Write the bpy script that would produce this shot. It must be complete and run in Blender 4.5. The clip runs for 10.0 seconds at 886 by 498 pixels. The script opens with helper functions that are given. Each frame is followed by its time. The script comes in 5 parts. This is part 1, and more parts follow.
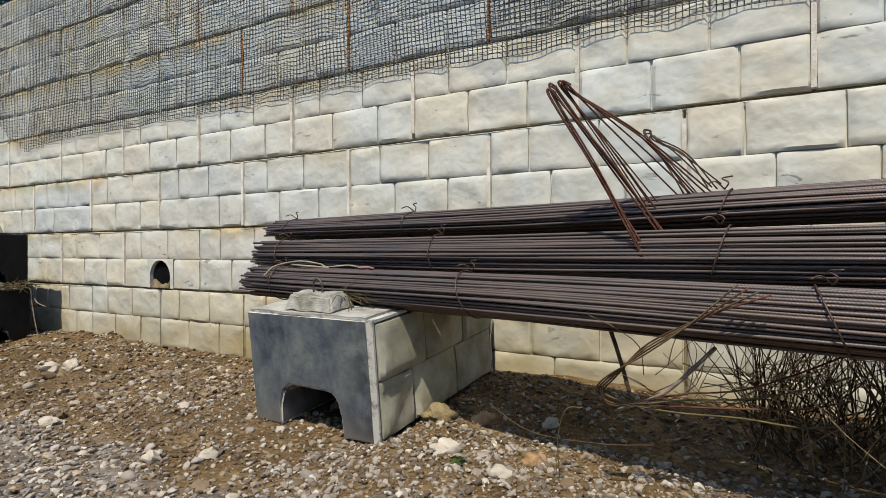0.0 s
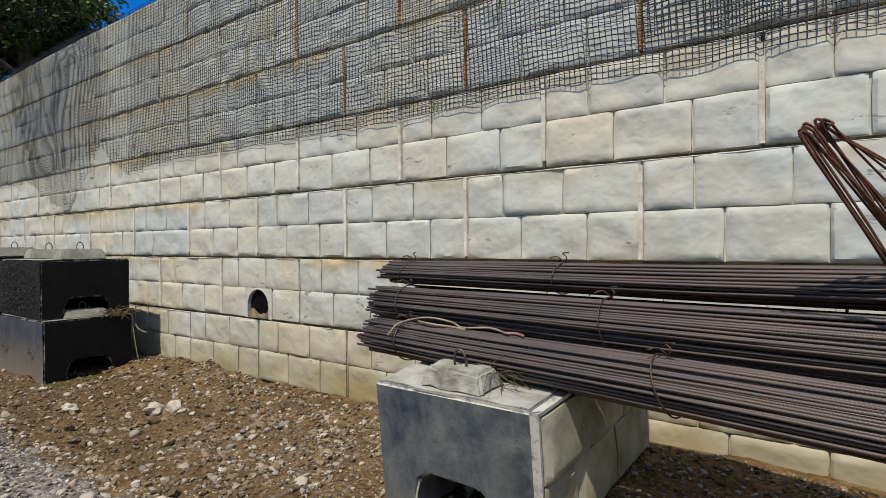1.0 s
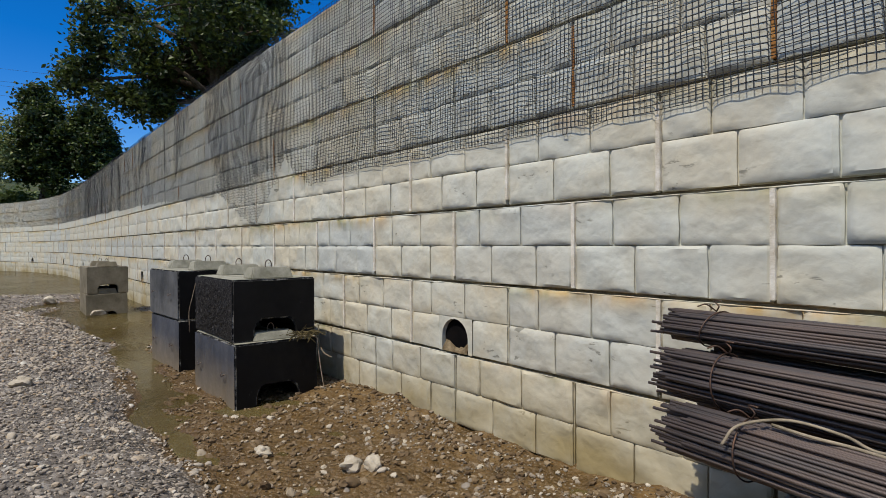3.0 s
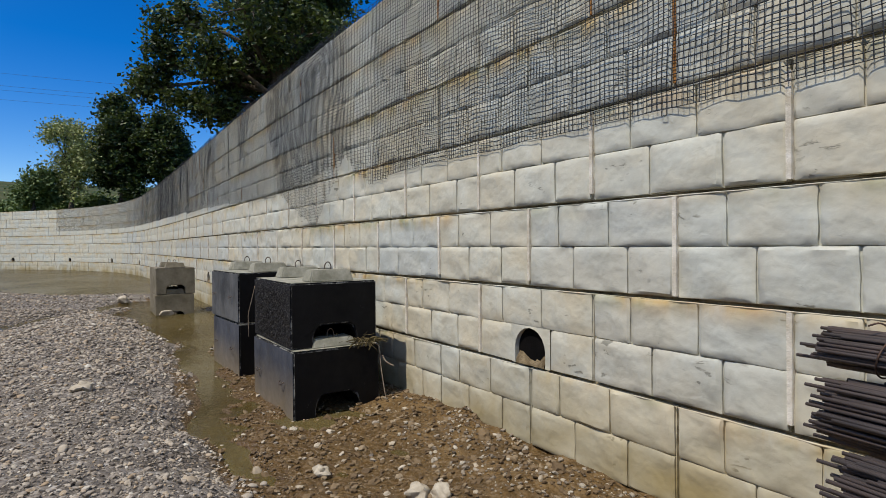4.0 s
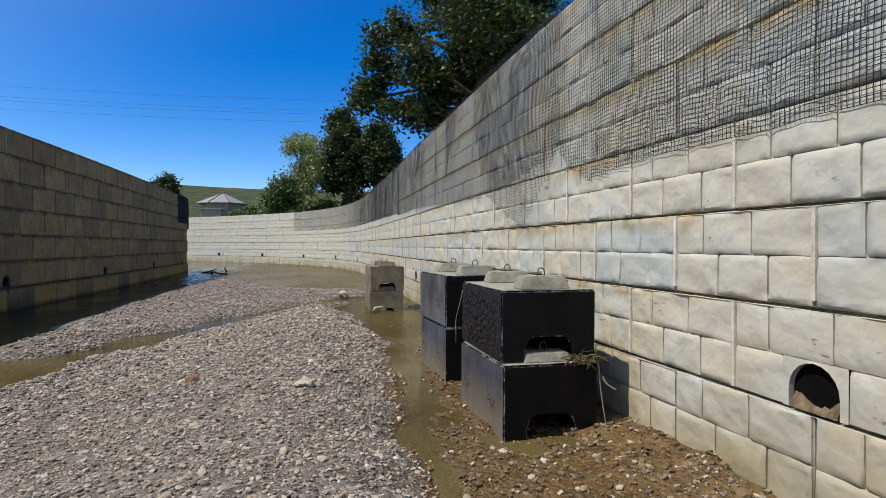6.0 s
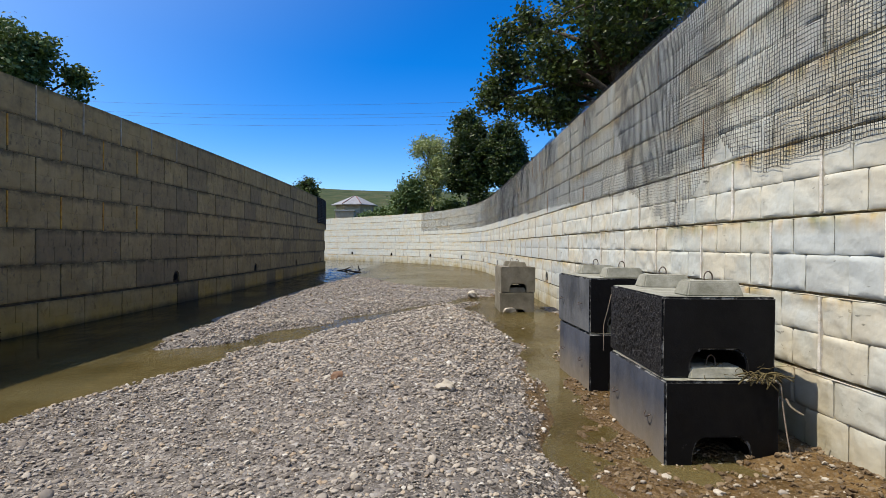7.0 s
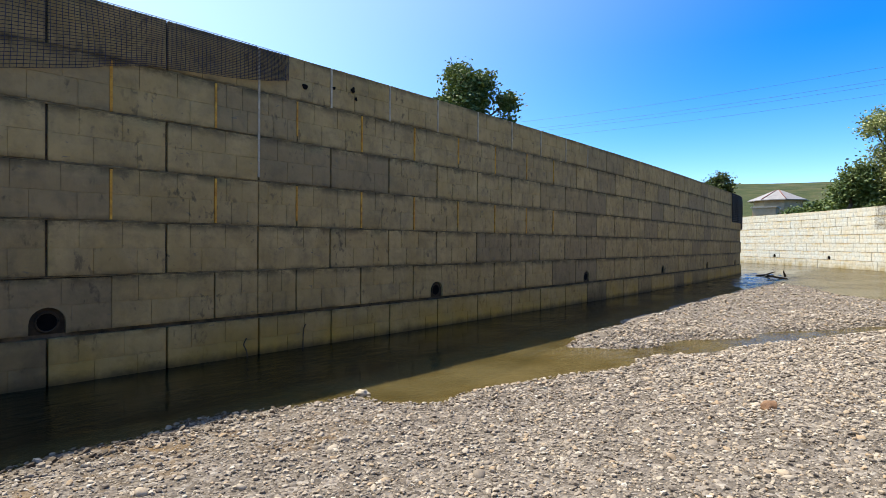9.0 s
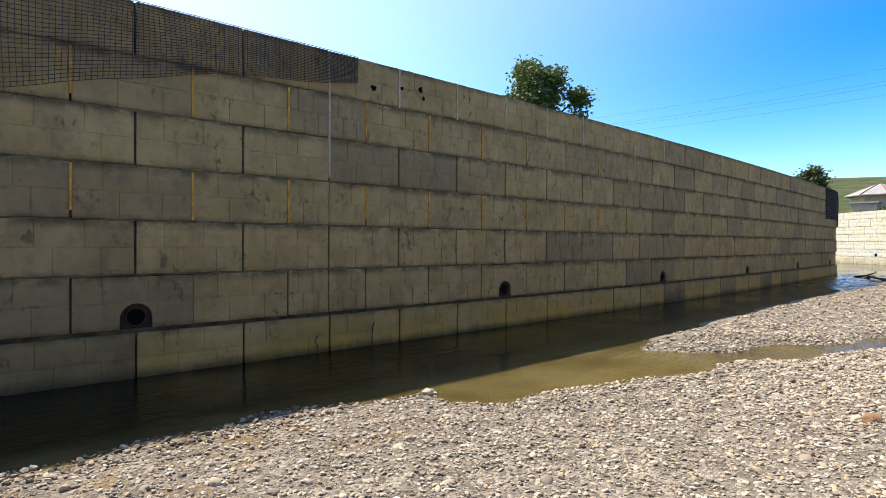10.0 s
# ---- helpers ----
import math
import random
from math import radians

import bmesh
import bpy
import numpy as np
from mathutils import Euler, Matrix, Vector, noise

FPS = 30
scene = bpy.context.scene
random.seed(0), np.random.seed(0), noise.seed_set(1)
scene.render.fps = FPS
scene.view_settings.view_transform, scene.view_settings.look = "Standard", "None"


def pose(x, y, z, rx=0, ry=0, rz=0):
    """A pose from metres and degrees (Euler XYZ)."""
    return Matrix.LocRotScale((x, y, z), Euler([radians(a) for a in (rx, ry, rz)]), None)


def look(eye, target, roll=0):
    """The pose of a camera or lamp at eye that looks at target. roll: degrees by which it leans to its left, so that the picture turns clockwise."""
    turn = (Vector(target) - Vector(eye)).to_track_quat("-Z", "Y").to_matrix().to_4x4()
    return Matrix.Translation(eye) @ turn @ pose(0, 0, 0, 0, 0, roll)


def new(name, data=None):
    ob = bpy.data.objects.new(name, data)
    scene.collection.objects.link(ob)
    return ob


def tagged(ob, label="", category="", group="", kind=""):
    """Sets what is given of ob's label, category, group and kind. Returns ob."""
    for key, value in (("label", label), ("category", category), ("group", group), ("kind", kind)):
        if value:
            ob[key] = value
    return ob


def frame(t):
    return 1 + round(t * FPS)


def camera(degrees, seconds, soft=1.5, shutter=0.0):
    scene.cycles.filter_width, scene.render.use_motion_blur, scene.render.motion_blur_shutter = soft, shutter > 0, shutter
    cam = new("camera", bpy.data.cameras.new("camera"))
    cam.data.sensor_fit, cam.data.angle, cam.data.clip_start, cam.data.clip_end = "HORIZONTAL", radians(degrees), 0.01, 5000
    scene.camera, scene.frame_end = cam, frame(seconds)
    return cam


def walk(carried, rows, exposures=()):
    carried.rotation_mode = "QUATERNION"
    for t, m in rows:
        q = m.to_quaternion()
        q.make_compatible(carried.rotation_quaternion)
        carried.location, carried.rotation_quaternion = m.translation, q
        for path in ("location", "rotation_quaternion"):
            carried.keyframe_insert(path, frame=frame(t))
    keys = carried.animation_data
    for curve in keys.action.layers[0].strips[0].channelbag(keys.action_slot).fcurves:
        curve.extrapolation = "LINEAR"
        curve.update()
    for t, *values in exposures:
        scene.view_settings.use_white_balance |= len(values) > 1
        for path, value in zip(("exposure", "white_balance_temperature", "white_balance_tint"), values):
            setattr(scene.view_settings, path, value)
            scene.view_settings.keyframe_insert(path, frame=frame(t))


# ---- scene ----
cam = camera(75.8, 10.0, soft=0.7)
PATH = [
    (0, (0.135, -0.025, 1.012), (-0.898, 1.688, 1.005), -0.3),
    (0.5, (-0.169, 0.099, 1.109), (-1.316, 1.737, 1.099), -0.4),
    (1, (-0.492, 0.163, 1.314), (-1.716, 1.744, 1.299), -0.4),
    (1.5, (-0.813, 0.207, 1.403), (-2.112, 1.728, 1.39), -0.3),
    (2, (-1.097, 0.244, 1.446), (-2.475, 1.694, 1.434), -0.4),
    (2.5, (-1.38, 0.351, 1.5), (-2.875, 1.679, 1.484), -0.3),
    (4, (-2.044, 0.627, 1.522), (-3.738, 1.689, 1.508), -0.5),
    (4.5, (-2.234, 0.764, 1.526), (-4.003, 1.697, 1.508), -0.5),
    (5, (-2.308, 0.807, 1.532), (-4.14, 1.609, 1.522), -0.5),
    (6.5, (-2.787, 0.603, 1.562), (-4.774, 0.828, 1.548), 0.4),
    (7, (-2.897, 0.534, 1.555), (-4.897, 0.541, 1.542), 0.4),
    (7.5, (-3.057, 0.453, 1.561), (-5.032, 0.135, 1.54), 0.5),
    (8, (-3.163, 0.397, 1.578), (-5.025, -0.334, 1.553), 0.4),
    (8.5, (-3.193, 0.364, 1.578), (-4.892, -0.692, 1.555), 0.4),
    (9, (-3.208, 0.352, 1.572), (-4.763, -0.905, 1.551), 0.5),
    (9.5, (-3.251, 0.35, 1.565), (-4.705, -1.023, 1.543), 0.3),
    (10, (-3.288, 0.324, 1.556), (-4.678, -1.114, 1.533), 0.3),
]
EXPOSURES = [(0.0, 0.38, 6900, 8), (1.0, 0.17, 6900, 8), (2.5, 0.02, 6950, 9), (5.0, 0.02, 6850, 9), (6.5, 0.34, 6850, 9), (7.5, 0.57, 6950, 9), (8.5, 0.85, 7350, 8), (9.3, 1.09, 7650, 8), (10.0, 1.24, 7950, 8)]
SUN_STRENGTH, SKY_STRENGTH = 3.8, 0.158
SKY_AIR, SKY_DUST, SKY_OZONE, SKY_SATURATION, SKY_HUE, SKY_ALTITUDE = 1.0, 1.2, 2.3, 1.5, 0.513, 2000
walk(cam, [(t, look(eye, target, roll)) for t, eye, target, roll in PATH], EXPOSURES)

# ---- light ----
SUN_EL, SUN_AZ = 58.6, -75.0          # degrees; azimuth of the sun seen from the place, from +x towards +y
W = 0.03                               # water level
COURSE, BLOCK = 0.6, 1.24              # height of a course and length of a block
sun_way = Vector((math.cos(radians(SUN_AZ)) * math.cos(radians(SUN_EL)), math.sin(radians(SUN_AZ)) * math.cos(radians(SUN_EL)), math.sin(radians(SUN_EL))))
world = bpy.data.worlds.new("sky")
scene.world = world
world.use_nodes = True
wn = world.node_tree.nodes
sky = wn.new("ShaderNodeTexSky")
sky.sky_type, sky.sun_disc = "NISHITA", False
sky.sun_elevation, sky.sun_rotation = radians(SUN_EL), radians(90 - SUN_AZ)
sky.altitude = SKY_ALTITUDE
sky.air_density, sky.dust_density, sky.ozone_density = SKY_AIR, SKY_DUST, SKY_OZONE
deep = wn.new("ShaderNodeHueSaturation")
deep.inputs["Saturation"].default_value, deep.inputs["Hue"].default_value = SKY_SATURATION, SKY_HUE
world.node_tree.links.new(sky.outputs[0], deep.inputs["Color"])
pale = wn.new("ShaderNodeHueSaturation")
pale.inputs["Saturation"].default_value, pale.inputs["Value"].default_value = 0.95, 1.3
world.node_tree.links.new(sky.outputs[0], pale.inputs["Color"])
# haze whitens the sky towards the sun
way = wn.new("ShaderNodeTexCoord")
near_sun = wn.new("ShaderNodeVectorMath")
near_sun.operation = "DOT_PRODUCT"
near_sun.inputs[1].default_value = sun_way
world.node_tree.links.new(way.outputs["Generated"], near_sun.inputs[0])
haze = wn.new("ShaderNodeMapRange")
haze.interpolation_type = "SMOOTHSTEP"
for k, v in enumerate((0.15, 0.9, 0.0, 1.0)):
    haze.inputs[k + 1].default_value = v
world.node_tree.links.new(near_sun.outputs["Value"], haze.inputs[0])
blend_sky = wn.new("ShaderNodeMix")
blend_sky.data_type = "RGBA"
world.node_tree.links.new(haze.outputs[0], blend_sky.inputs[0])
world.node_tree.links.new(deep.outputs[0], blend_sky.inputs[6])
world.node_tree.links.new(pale.outputs[0], blend_sky.inputs[7])
world.node_tree.links.new(blend_sky.outputs[2], wn["Background"].inputs[0])
wn["Background"].inputs[1].default_value = SKY_STRENGTH
sun = new("sun", bpy.data.lights.new("sun", "SUN"))
sun.data.energy, sun.data.angle, sun.data.color = SUN_STRENGTH, radians(0.53), (1.0, 0.95, 0.87)
sun.matrix_world = look(sun_way * 60, (0, 0, 0))


# ---- materials ----
class Mat:
    """A small builder of node materials."""

    def __init__(self, name, rough=0.8, metal=0.0, spec=0.5):
        self.m = bpy.data.materials.new(name)
        self.m.use_nodes = True
        self.t = self.m.node_tree
        self.b = self.t.nodes["Principled BSDF"]
        self.b.inputs["Roughness"].default_value = rough
        self.b.inputs["Metallic"].default_value = metal
        self.b.inputs["Specular IOR Level"].default_value = spec

    def n(self, kind, **inputs):
        node = self.t.nodes.new("ShaderNode" + kind)
        for key, value in inputs.items():
            self.put(value, node.inputs[key.replace("_", " ")])
        return node

    def put(self, value, socket):
        if hasattr(value, "is_output"):
            self.t.links.new(value, socket)
        else:
            socket.default_value = value

    def noise(self, scale, detail=4.0, vector=None, rough=0.55, distort=0.0):
        node = self.n("TexNoise", Scale=scale, Detail=detail, Roughness=rough, Distortion=distort)
        self.t.links.new(vector if vector is not None else self.pos(), node.inputs["Vector"])
        return node.outputs["Fac"]

    def pos(self):
        return self.n("NewGeometry").outputs["Position"]

    def scaled(self, sx, sy, sz, vector=None):
        node = self.n("VectorMath", Vector=vector if vector is not None else self.pos())
        node.operation = "MULTIPLY"
        node.inputs[1].default_value = (sx, sy, sz)
        return node.outputs[0]

    def ramp(self, fac, *stops):
        node = self.t.nodes.new("ShaderNodeValToRGB")
        el = node.color_ramp.elements
        while len(el) < len(stops):
            el.new(0.5)
        for e, (p, c) in zip(el, stops):
            e.position, e.color = p, (*c, 1) if len(c) == 3 else c
        self.t.links.new(fac, node.inputs[0])
        return node.outputs[0]

    def step(self, fac, lo, hi, a=0.0, b=1.0):
        node = self.n("MapRange", Value=fac)
        for i, v in enumerate((lo, hi, a, b)):
            node.inputs[i + 1].default_value = v
        return node.outputs[0]

    def math(self, op, a, b=0.0):
        node = self.t.nodes.new("ShaderNodeMath")
        node.operation = op
        self.put(a, node.inputs[0])
        self.put(b, node.inputs[1])
        return node.outputs[0]

    def mix(self, fac, a, b, mode="MIX"):
        node = self.t.nodes.new("ShaderNodeMix")
        node.data_type, node.blend_type = "RGBA", mode
        self.put(fac, node.inputs[0])
        self.put((*a, 1) if isinstance(a, tuple) else a, node.inputs[6])
        self.put((*b, 1) if isinstance(b, tuple) else b, node.inputs[7])
        return node.outputs[2]

    def color(self, value):
        self.put((*value, 1) if isinstance(value, tuple) else value, self.b.inputs["Base Color"])
        return self

    def rough(self, value):
        self.put(value, self.b.inputs["Roughness"])
        return self

    def bump(self, height, strength=0.4, distance=0.02):
        node = self.n("Bump", Strength=strength, Distance=distance, Height=height)
        self.t.links.new(node.outputs[0], self.b.inputs["Normal"])
        return self

    def rand(self):
        return self.n("ObjectInfo").outputs["Random"]

    def island(self):
        return self.n("NewGeometry").outputs["Random Per Island"]

    def xyz(self, i):
        return self.n("SeparateXYZ", Vector=self.pos()).outputs[i]


def wall_material(name, light, tan, blue, stain_amount, dark=0.0, bump=0.5, rise=COURSE, foot=0.0):
    m = Mat(name, 0.88, spec=0.3)
    blotch = m.noise(1.6, 5, rough=0.6, distort=0.4)
    base = m.mix(m.step(blotch, 0.38, 0.62), tan, light)
    own = m.rand()
    base = m.mix(m.step(own, 0.55, 0.95, 0, 0.75), base, blue)
    base = m.mix(m.step(own, 0.0, 0.45, 0.22, 0.0), base, tan)
    base = m.mix(m.step(m.island(), 0.0, 1.0, 0.0, 0.14), base, tan)
    base = m.mix(m.step(m.island(), 0.7, 1.0, 0.0, 0.25), base, blue)
    fine = m.noise(38, 6, rough=0.7)
    base = m.mix(m.step(fine, 0.3, 0.75, 0.10, 0.0), base, (0.16, 0.15, 0.13))
    cloud = m.noise(6, 6, rough=0.62, distort=0.4)
    base = m.mix(m.step(cloud, 0.50, 0.70, 0.0, 0.40 if dark else 0.26), base, (0.13, 0.10, 0.065) if dark else (0.30, 0.295, 0.24))
    nick = m.math("MULTIPLY", m.step(m.noise(3.1, 2), 0.60, 0.64), m.step(m.noise(17, 3, m.scaled(0.5, 0.5, 1.3), distort=0.5), 0.62, 0.67))
    base = m.mix(m.math("MULTIPLY", nick, 0.7), base, (0.13, 0.125, 0.10))
    # ochre and mossy run-off along the bed joints
    z = m.math("FRACT", m.math("DIVIDE", m.math("ADD", m.xyz(2), 0.02 - foot), rise))
    near = m.math("MAXIMUM", m.step(z, 0.78, 1.0), m.step(z, 0.08, 0.0))
    patch = m.step(m.noise(0.9, 3, m.scaled(0.8, 0.8, 2.0), rough=0.5), 0.38, 0.60)
    streak = m.step(m.noise(7, 5, m.scaled(1.0, 1.0, 0.22)), 0.25, 0.58)
    stain = m.math("MULTIPLY", m.math("MULTIPLY", near, patch), m.math("MULTIPLY", streak, stain_amount))
    base = m.mix(stain, base, m.ramp(m.noise(3, 3), (0.35, (0.26, 0.25, 0.12)), (0.55, (0.50, 0.36, 0.16)), (0.75, (0.42, 0.24, 0.10))))
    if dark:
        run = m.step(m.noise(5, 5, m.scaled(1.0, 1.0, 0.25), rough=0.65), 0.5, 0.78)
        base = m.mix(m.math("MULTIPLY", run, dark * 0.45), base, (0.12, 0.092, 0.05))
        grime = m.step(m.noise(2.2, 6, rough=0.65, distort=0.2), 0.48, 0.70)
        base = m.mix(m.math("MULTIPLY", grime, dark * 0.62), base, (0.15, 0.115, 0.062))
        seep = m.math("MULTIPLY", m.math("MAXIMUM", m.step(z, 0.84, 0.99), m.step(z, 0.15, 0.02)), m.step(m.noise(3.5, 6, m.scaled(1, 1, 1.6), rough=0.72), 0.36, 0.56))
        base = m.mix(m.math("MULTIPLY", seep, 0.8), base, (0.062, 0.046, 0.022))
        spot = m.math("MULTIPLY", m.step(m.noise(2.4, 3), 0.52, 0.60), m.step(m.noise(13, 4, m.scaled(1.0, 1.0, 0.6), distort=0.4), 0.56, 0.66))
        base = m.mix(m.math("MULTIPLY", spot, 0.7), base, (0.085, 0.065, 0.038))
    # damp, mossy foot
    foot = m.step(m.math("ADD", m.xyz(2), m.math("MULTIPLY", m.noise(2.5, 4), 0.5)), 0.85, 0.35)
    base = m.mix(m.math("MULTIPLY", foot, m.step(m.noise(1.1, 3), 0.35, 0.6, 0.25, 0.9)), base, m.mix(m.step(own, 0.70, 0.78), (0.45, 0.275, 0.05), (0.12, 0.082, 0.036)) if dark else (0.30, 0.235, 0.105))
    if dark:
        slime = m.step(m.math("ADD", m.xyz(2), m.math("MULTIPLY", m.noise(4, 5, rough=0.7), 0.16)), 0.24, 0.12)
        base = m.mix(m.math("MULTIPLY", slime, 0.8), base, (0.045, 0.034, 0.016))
    m.color(base)
    dent = m.noise(15, 3, m.scaled(1, 1, 1.25), rough=0.4, distort=0.3)
    relief = m.math("ADD", m.noise(7, 2, rough=0.4, distort=0.15), m.math("ADD", m.math("MULTIPLY", dent, 0.22), m.math("MULTIPLY", fine, 0.025)))
    return m.bump(relief, bump, 0.03).m


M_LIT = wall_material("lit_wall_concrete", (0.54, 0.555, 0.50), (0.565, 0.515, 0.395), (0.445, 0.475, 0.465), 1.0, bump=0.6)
# same cast concrete, grimier, its base also toned down to carry the wall's shade
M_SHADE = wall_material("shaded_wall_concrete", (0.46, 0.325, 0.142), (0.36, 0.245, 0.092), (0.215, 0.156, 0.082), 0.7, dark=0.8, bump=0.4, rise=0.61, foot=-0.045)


def plain(name, a, b, scale=6, rough=0.85, bump=0.3, metal=0.0, dist=0.01, spec=0.4, detail=6):
    m = Mat(name, rough, metal, spec)
    f = m.noise(scale, detail, rough=0.65)
    m.color(m.mix(m.step(f, 0.35, 0.68), a, b))
    return m.bump(m.noise(scale * 5, 5, rough=0.7), bump, dist).m


M_MORTAR = plain("stained_mortar", (0.09, 0.07, 0.04), (0.42, 0.35, 0.23), 5, 0.9, 0.5)
M_OLDMORTAR = plain("dirty_brown_mortar", (0.075, 0.055, 0.028), (0.24, 0.175, 0.085), 6, 0.9, 0.5)
M_GAP = plain("dark_joint", (0.03, 0.025, 0.018), (0.13, 0.10, 0.065), 5, 0.95, 0.4)
M_FOAM = plain("joint_foam", (0.40, 0.16, 0.02), (0.72, 0.40, 0.06), 9, 0.9, 0.5)
M_RUSTFOAM = plain("rust_stained_foam", (0.20, 0.075, 0.02), (0.46, 0.22, 0.06), 9, 0.9, 0.5)
M_WHITE = plain("white_grout", (0.30, 0.25, 0.18), (0.52, 0.46, 0.35), 6, 0.9, 0.4)
M_GROUT = plain("tan_grout", (0.48, 0.42, 0.32), (0.78, 0.74, 0.66), 8, 0.9, 0.6)
M_CONC = plain("grey_concrete", (0.25, 0.235, 0.19), (0.46, 0.445, 0.39), 7, 0.9, 0.55)
M_LUG = plain("lug_concrete", (0.17, 0.16, 0.12), (0.42, 0.405, 0.35), 9, 0.9, 0.55)
M_LUGDARK = plain("dusty_lug_concrete", (0.19, 0.185, 0.14), (0.36, 0.35, 0.29), 7, 0.9, 0.35)
M_TANSTONE = plain("greenish_tan_concrete", (0.22, 0.205, 0.13), (0.43, 0.41, 0.32), 4, 0.9, 0.35, dist=0.012)
# concrete darkened to put the far blocks' shaded faces into the colour
M_SHADECONC = plain("shade_toned_concrete", (0.13, 0.112, 0.075), (0.235, 0.205, 0.15), 4, 0.9, 0.4)
M_NET = plain("black_plastic_net", (0.012, 0.012, 0.014), (0.035, 0.035, 0.04), 8, 0.5, 0.1)
M_NET_L = plain("dark_violet_net", (0.020, 0.016, 0.026), (0.045, 0.036, 0.058), 8, 0.5, 0.1)
M_WIRE = plain("tie_wire", (0.05, 0.035, 0.03), (0.16, 0.09, 0.06), 30, 0.6, 0.2, metal=0.6)
M_RUST = plain("rusty_rod", (0.07, 0.024, 0.013), (0.16, 0.062, 0.034), 22, 0.8, 0.5, metal=0.2)
M_HOSE = plain("faded_cord", (0.16, 0.13, 0.085), (0.36, 0.30, 0.22), 14, 0.8, 0.4)
M_PINK = plain("pink_cord_end", (0.22, 0.08, 0.085), (0.34, 0.17, 0.165), 14, 0.7, 0.3)
M_TWIG = plain("dry_twig", (0.14, 0.10, 0.05), (0.32, 0.24, 0.13), 15, 0.9, 0.3)
M_DARKTWIG = plain("dark_twig", (0.035, 0.024, 0.014), (0.12, 0.08, 0.045), 15, 0.9, 0.3)
M_DRYWEED = plain("dry_weed", (0.055, 0.042, 0.018), (0.15, 0.115, 0.045), 15, 0.9, 0.2)
M_ROPE = plain("weathered_rope", (0.16, 0.12, 0.085), (0.34, 0.28, 0.21), 25, 0.9, 0.5)
M_BARK = plain("bark", (0.05, 0.038, 0.028), (0.13, 0.10, 0.075), 9, 0.95, 0.8, dist=0.03)
M_STEEL = plain("lifting_loop_steel", (0.08, 0.06, 0.05), (0.20, 0.16, 0.13), 20, 0.55, 0.2, metal=0.7)
M_ROOF = plain("roof_sheet", (0.22, 0.215, 0.215), (0.32, 0.31, 0.31), 1.2, 0.6, 0.2)
M_ROOFRED = plain("red_roof_strip", (0.20, 0.075, 0.055), (0.30, 0.13, 0.10), 2, 0.6, 0.2)
M_PLASTER = plain("house_plaster", (0.36, 0.27, 0.17), (0.52, 0.41, 0.28), 0.8, 0.9, 0.2)
M_CABLE = plain("black_cable", (0.02, 0.02, 0.02), (0.05, 0.05, 0.05), 2, 0.6, 0.0)
M_NICHE = plain("dark_niche", (0.022, 0.014, 0.007), (0.055, 0.036, 0.019), 6, 0.9, 0.4)
# nearly black, to stand in for the shade inside holes
M_HOLEDARK = plain("black_hole_sheet", (0.002, 0.002, 0.002), (0.006, 0.005, 0.005), 6, 0.95, 0.3, spec=0.1)


def rebar_material():
    m = Mat("ribbed_rebar_steel", 0.5, 0.55, 0.5)
    isl = m.island()
    tone = m.math("ADD", m.math("MULTIPLY", isl, 0.6), m.math("MULTIPLY", m.noise(3, 4, m.scaled(0.6, 6, 6)), 0.5))
    m.color(m.ramp(tone, (0.25, (0.045, 0.042, 0.043)), (0.5, (0.105, 0.092, 0.088)), (0.72, (0.165, 0.12, 0.10)), (0.9, (0.23, 0.215, 0.21))))
    wave = m.n("TexWave", Vector=m.pos(), Scale=64.0, Distortion=0.6)
    wave.wave_type, wave.bands_direction = "BANDS", "DIAGONAL"
    m.rough(m.step(m.noise(14, 4), 0.3, 0.7, 0.45, 0.7))
    return m.bump(m.math("POWER", wave.outputs["Fac"], 1.4), 0.15, 0.004).m


M_REBAR = rebar_material()


def bitumen(name, a, b, rough, bump, scale, dusty=0.0):
    m = Mat(name, rough, 0, 0.2)
    f = m.noise(2.4, 6, m.scaled(1, 1, 0.5), rough=0.6)
    base = m.mix(m.step(f, 0.36, 0.66), a, b)
    if dusty:
        d = m.step(m.math("ADD", m.xyz(2), m.math("MULTIPLY", m.noise(3, 4), 0.25)), 0.55, 0.05, 0, dusty)
        base = m.mix(d, base, (0.30, 0.24, 0.16))
    chips = m.step(m.noise(11, 6, rough=0.75), 0.66, 0.72)
    base = m.mix(m.math("MULTIPLY", chips, 0.12), base, (0.25, 0.25, 0.24))
    m.color(base)
    m.rough(m.step(m.noise(6, 4), 0.35, 0.7, rough - 0.1, rough + 0.2))
    return m.bump(m.noise(scale, 6, rough=0.7), bump, 0.02).m


# one bitumen in two tones: near black for shaded ends, blue for sunlit sides
M_BLACK = bitumen("shaded_black_bitumen", (0.0015, 0.0015, 0.002), (0.005, 0.005, 0.006), 0.6, 0.2, 20)
M_BIT = bitumen("sunlit_blue_bitumen", (0.028, 0.033, 0.046), (0.08, 0.088, 0.11), 0.5, 0.2, 14, 0.65)
M_BITGREY = bitumen("worn_grey_bitumen", (0.05, 0.053, 0.058), (0.15, 0.153, 0.158), 0.6, 0.3, 14)


def worn_edge(name, coat, bare, lo, hi):
    m = Mat(name, 0.8, 0, 0.3)
    m.color(m.mix(m.step(m.noise(9, 6, rough=0.75), lo, hi), coat, bare))
    return m.bump(m.noise(60, 5, rough=0.7), 0.5, 0.006).m


M_WORNBLACK = worn_edge("worn_coated_edge", (0.004, 0.004, 0.005), (0.22, 0.22, 0.21), 0.50, 0.62)
M_WORNPALE = worn_edge("chipped_pale_edge", (0.05, 0.055, 0.065), (0.50, 0.48, 0.42), 0.36, 0.50)


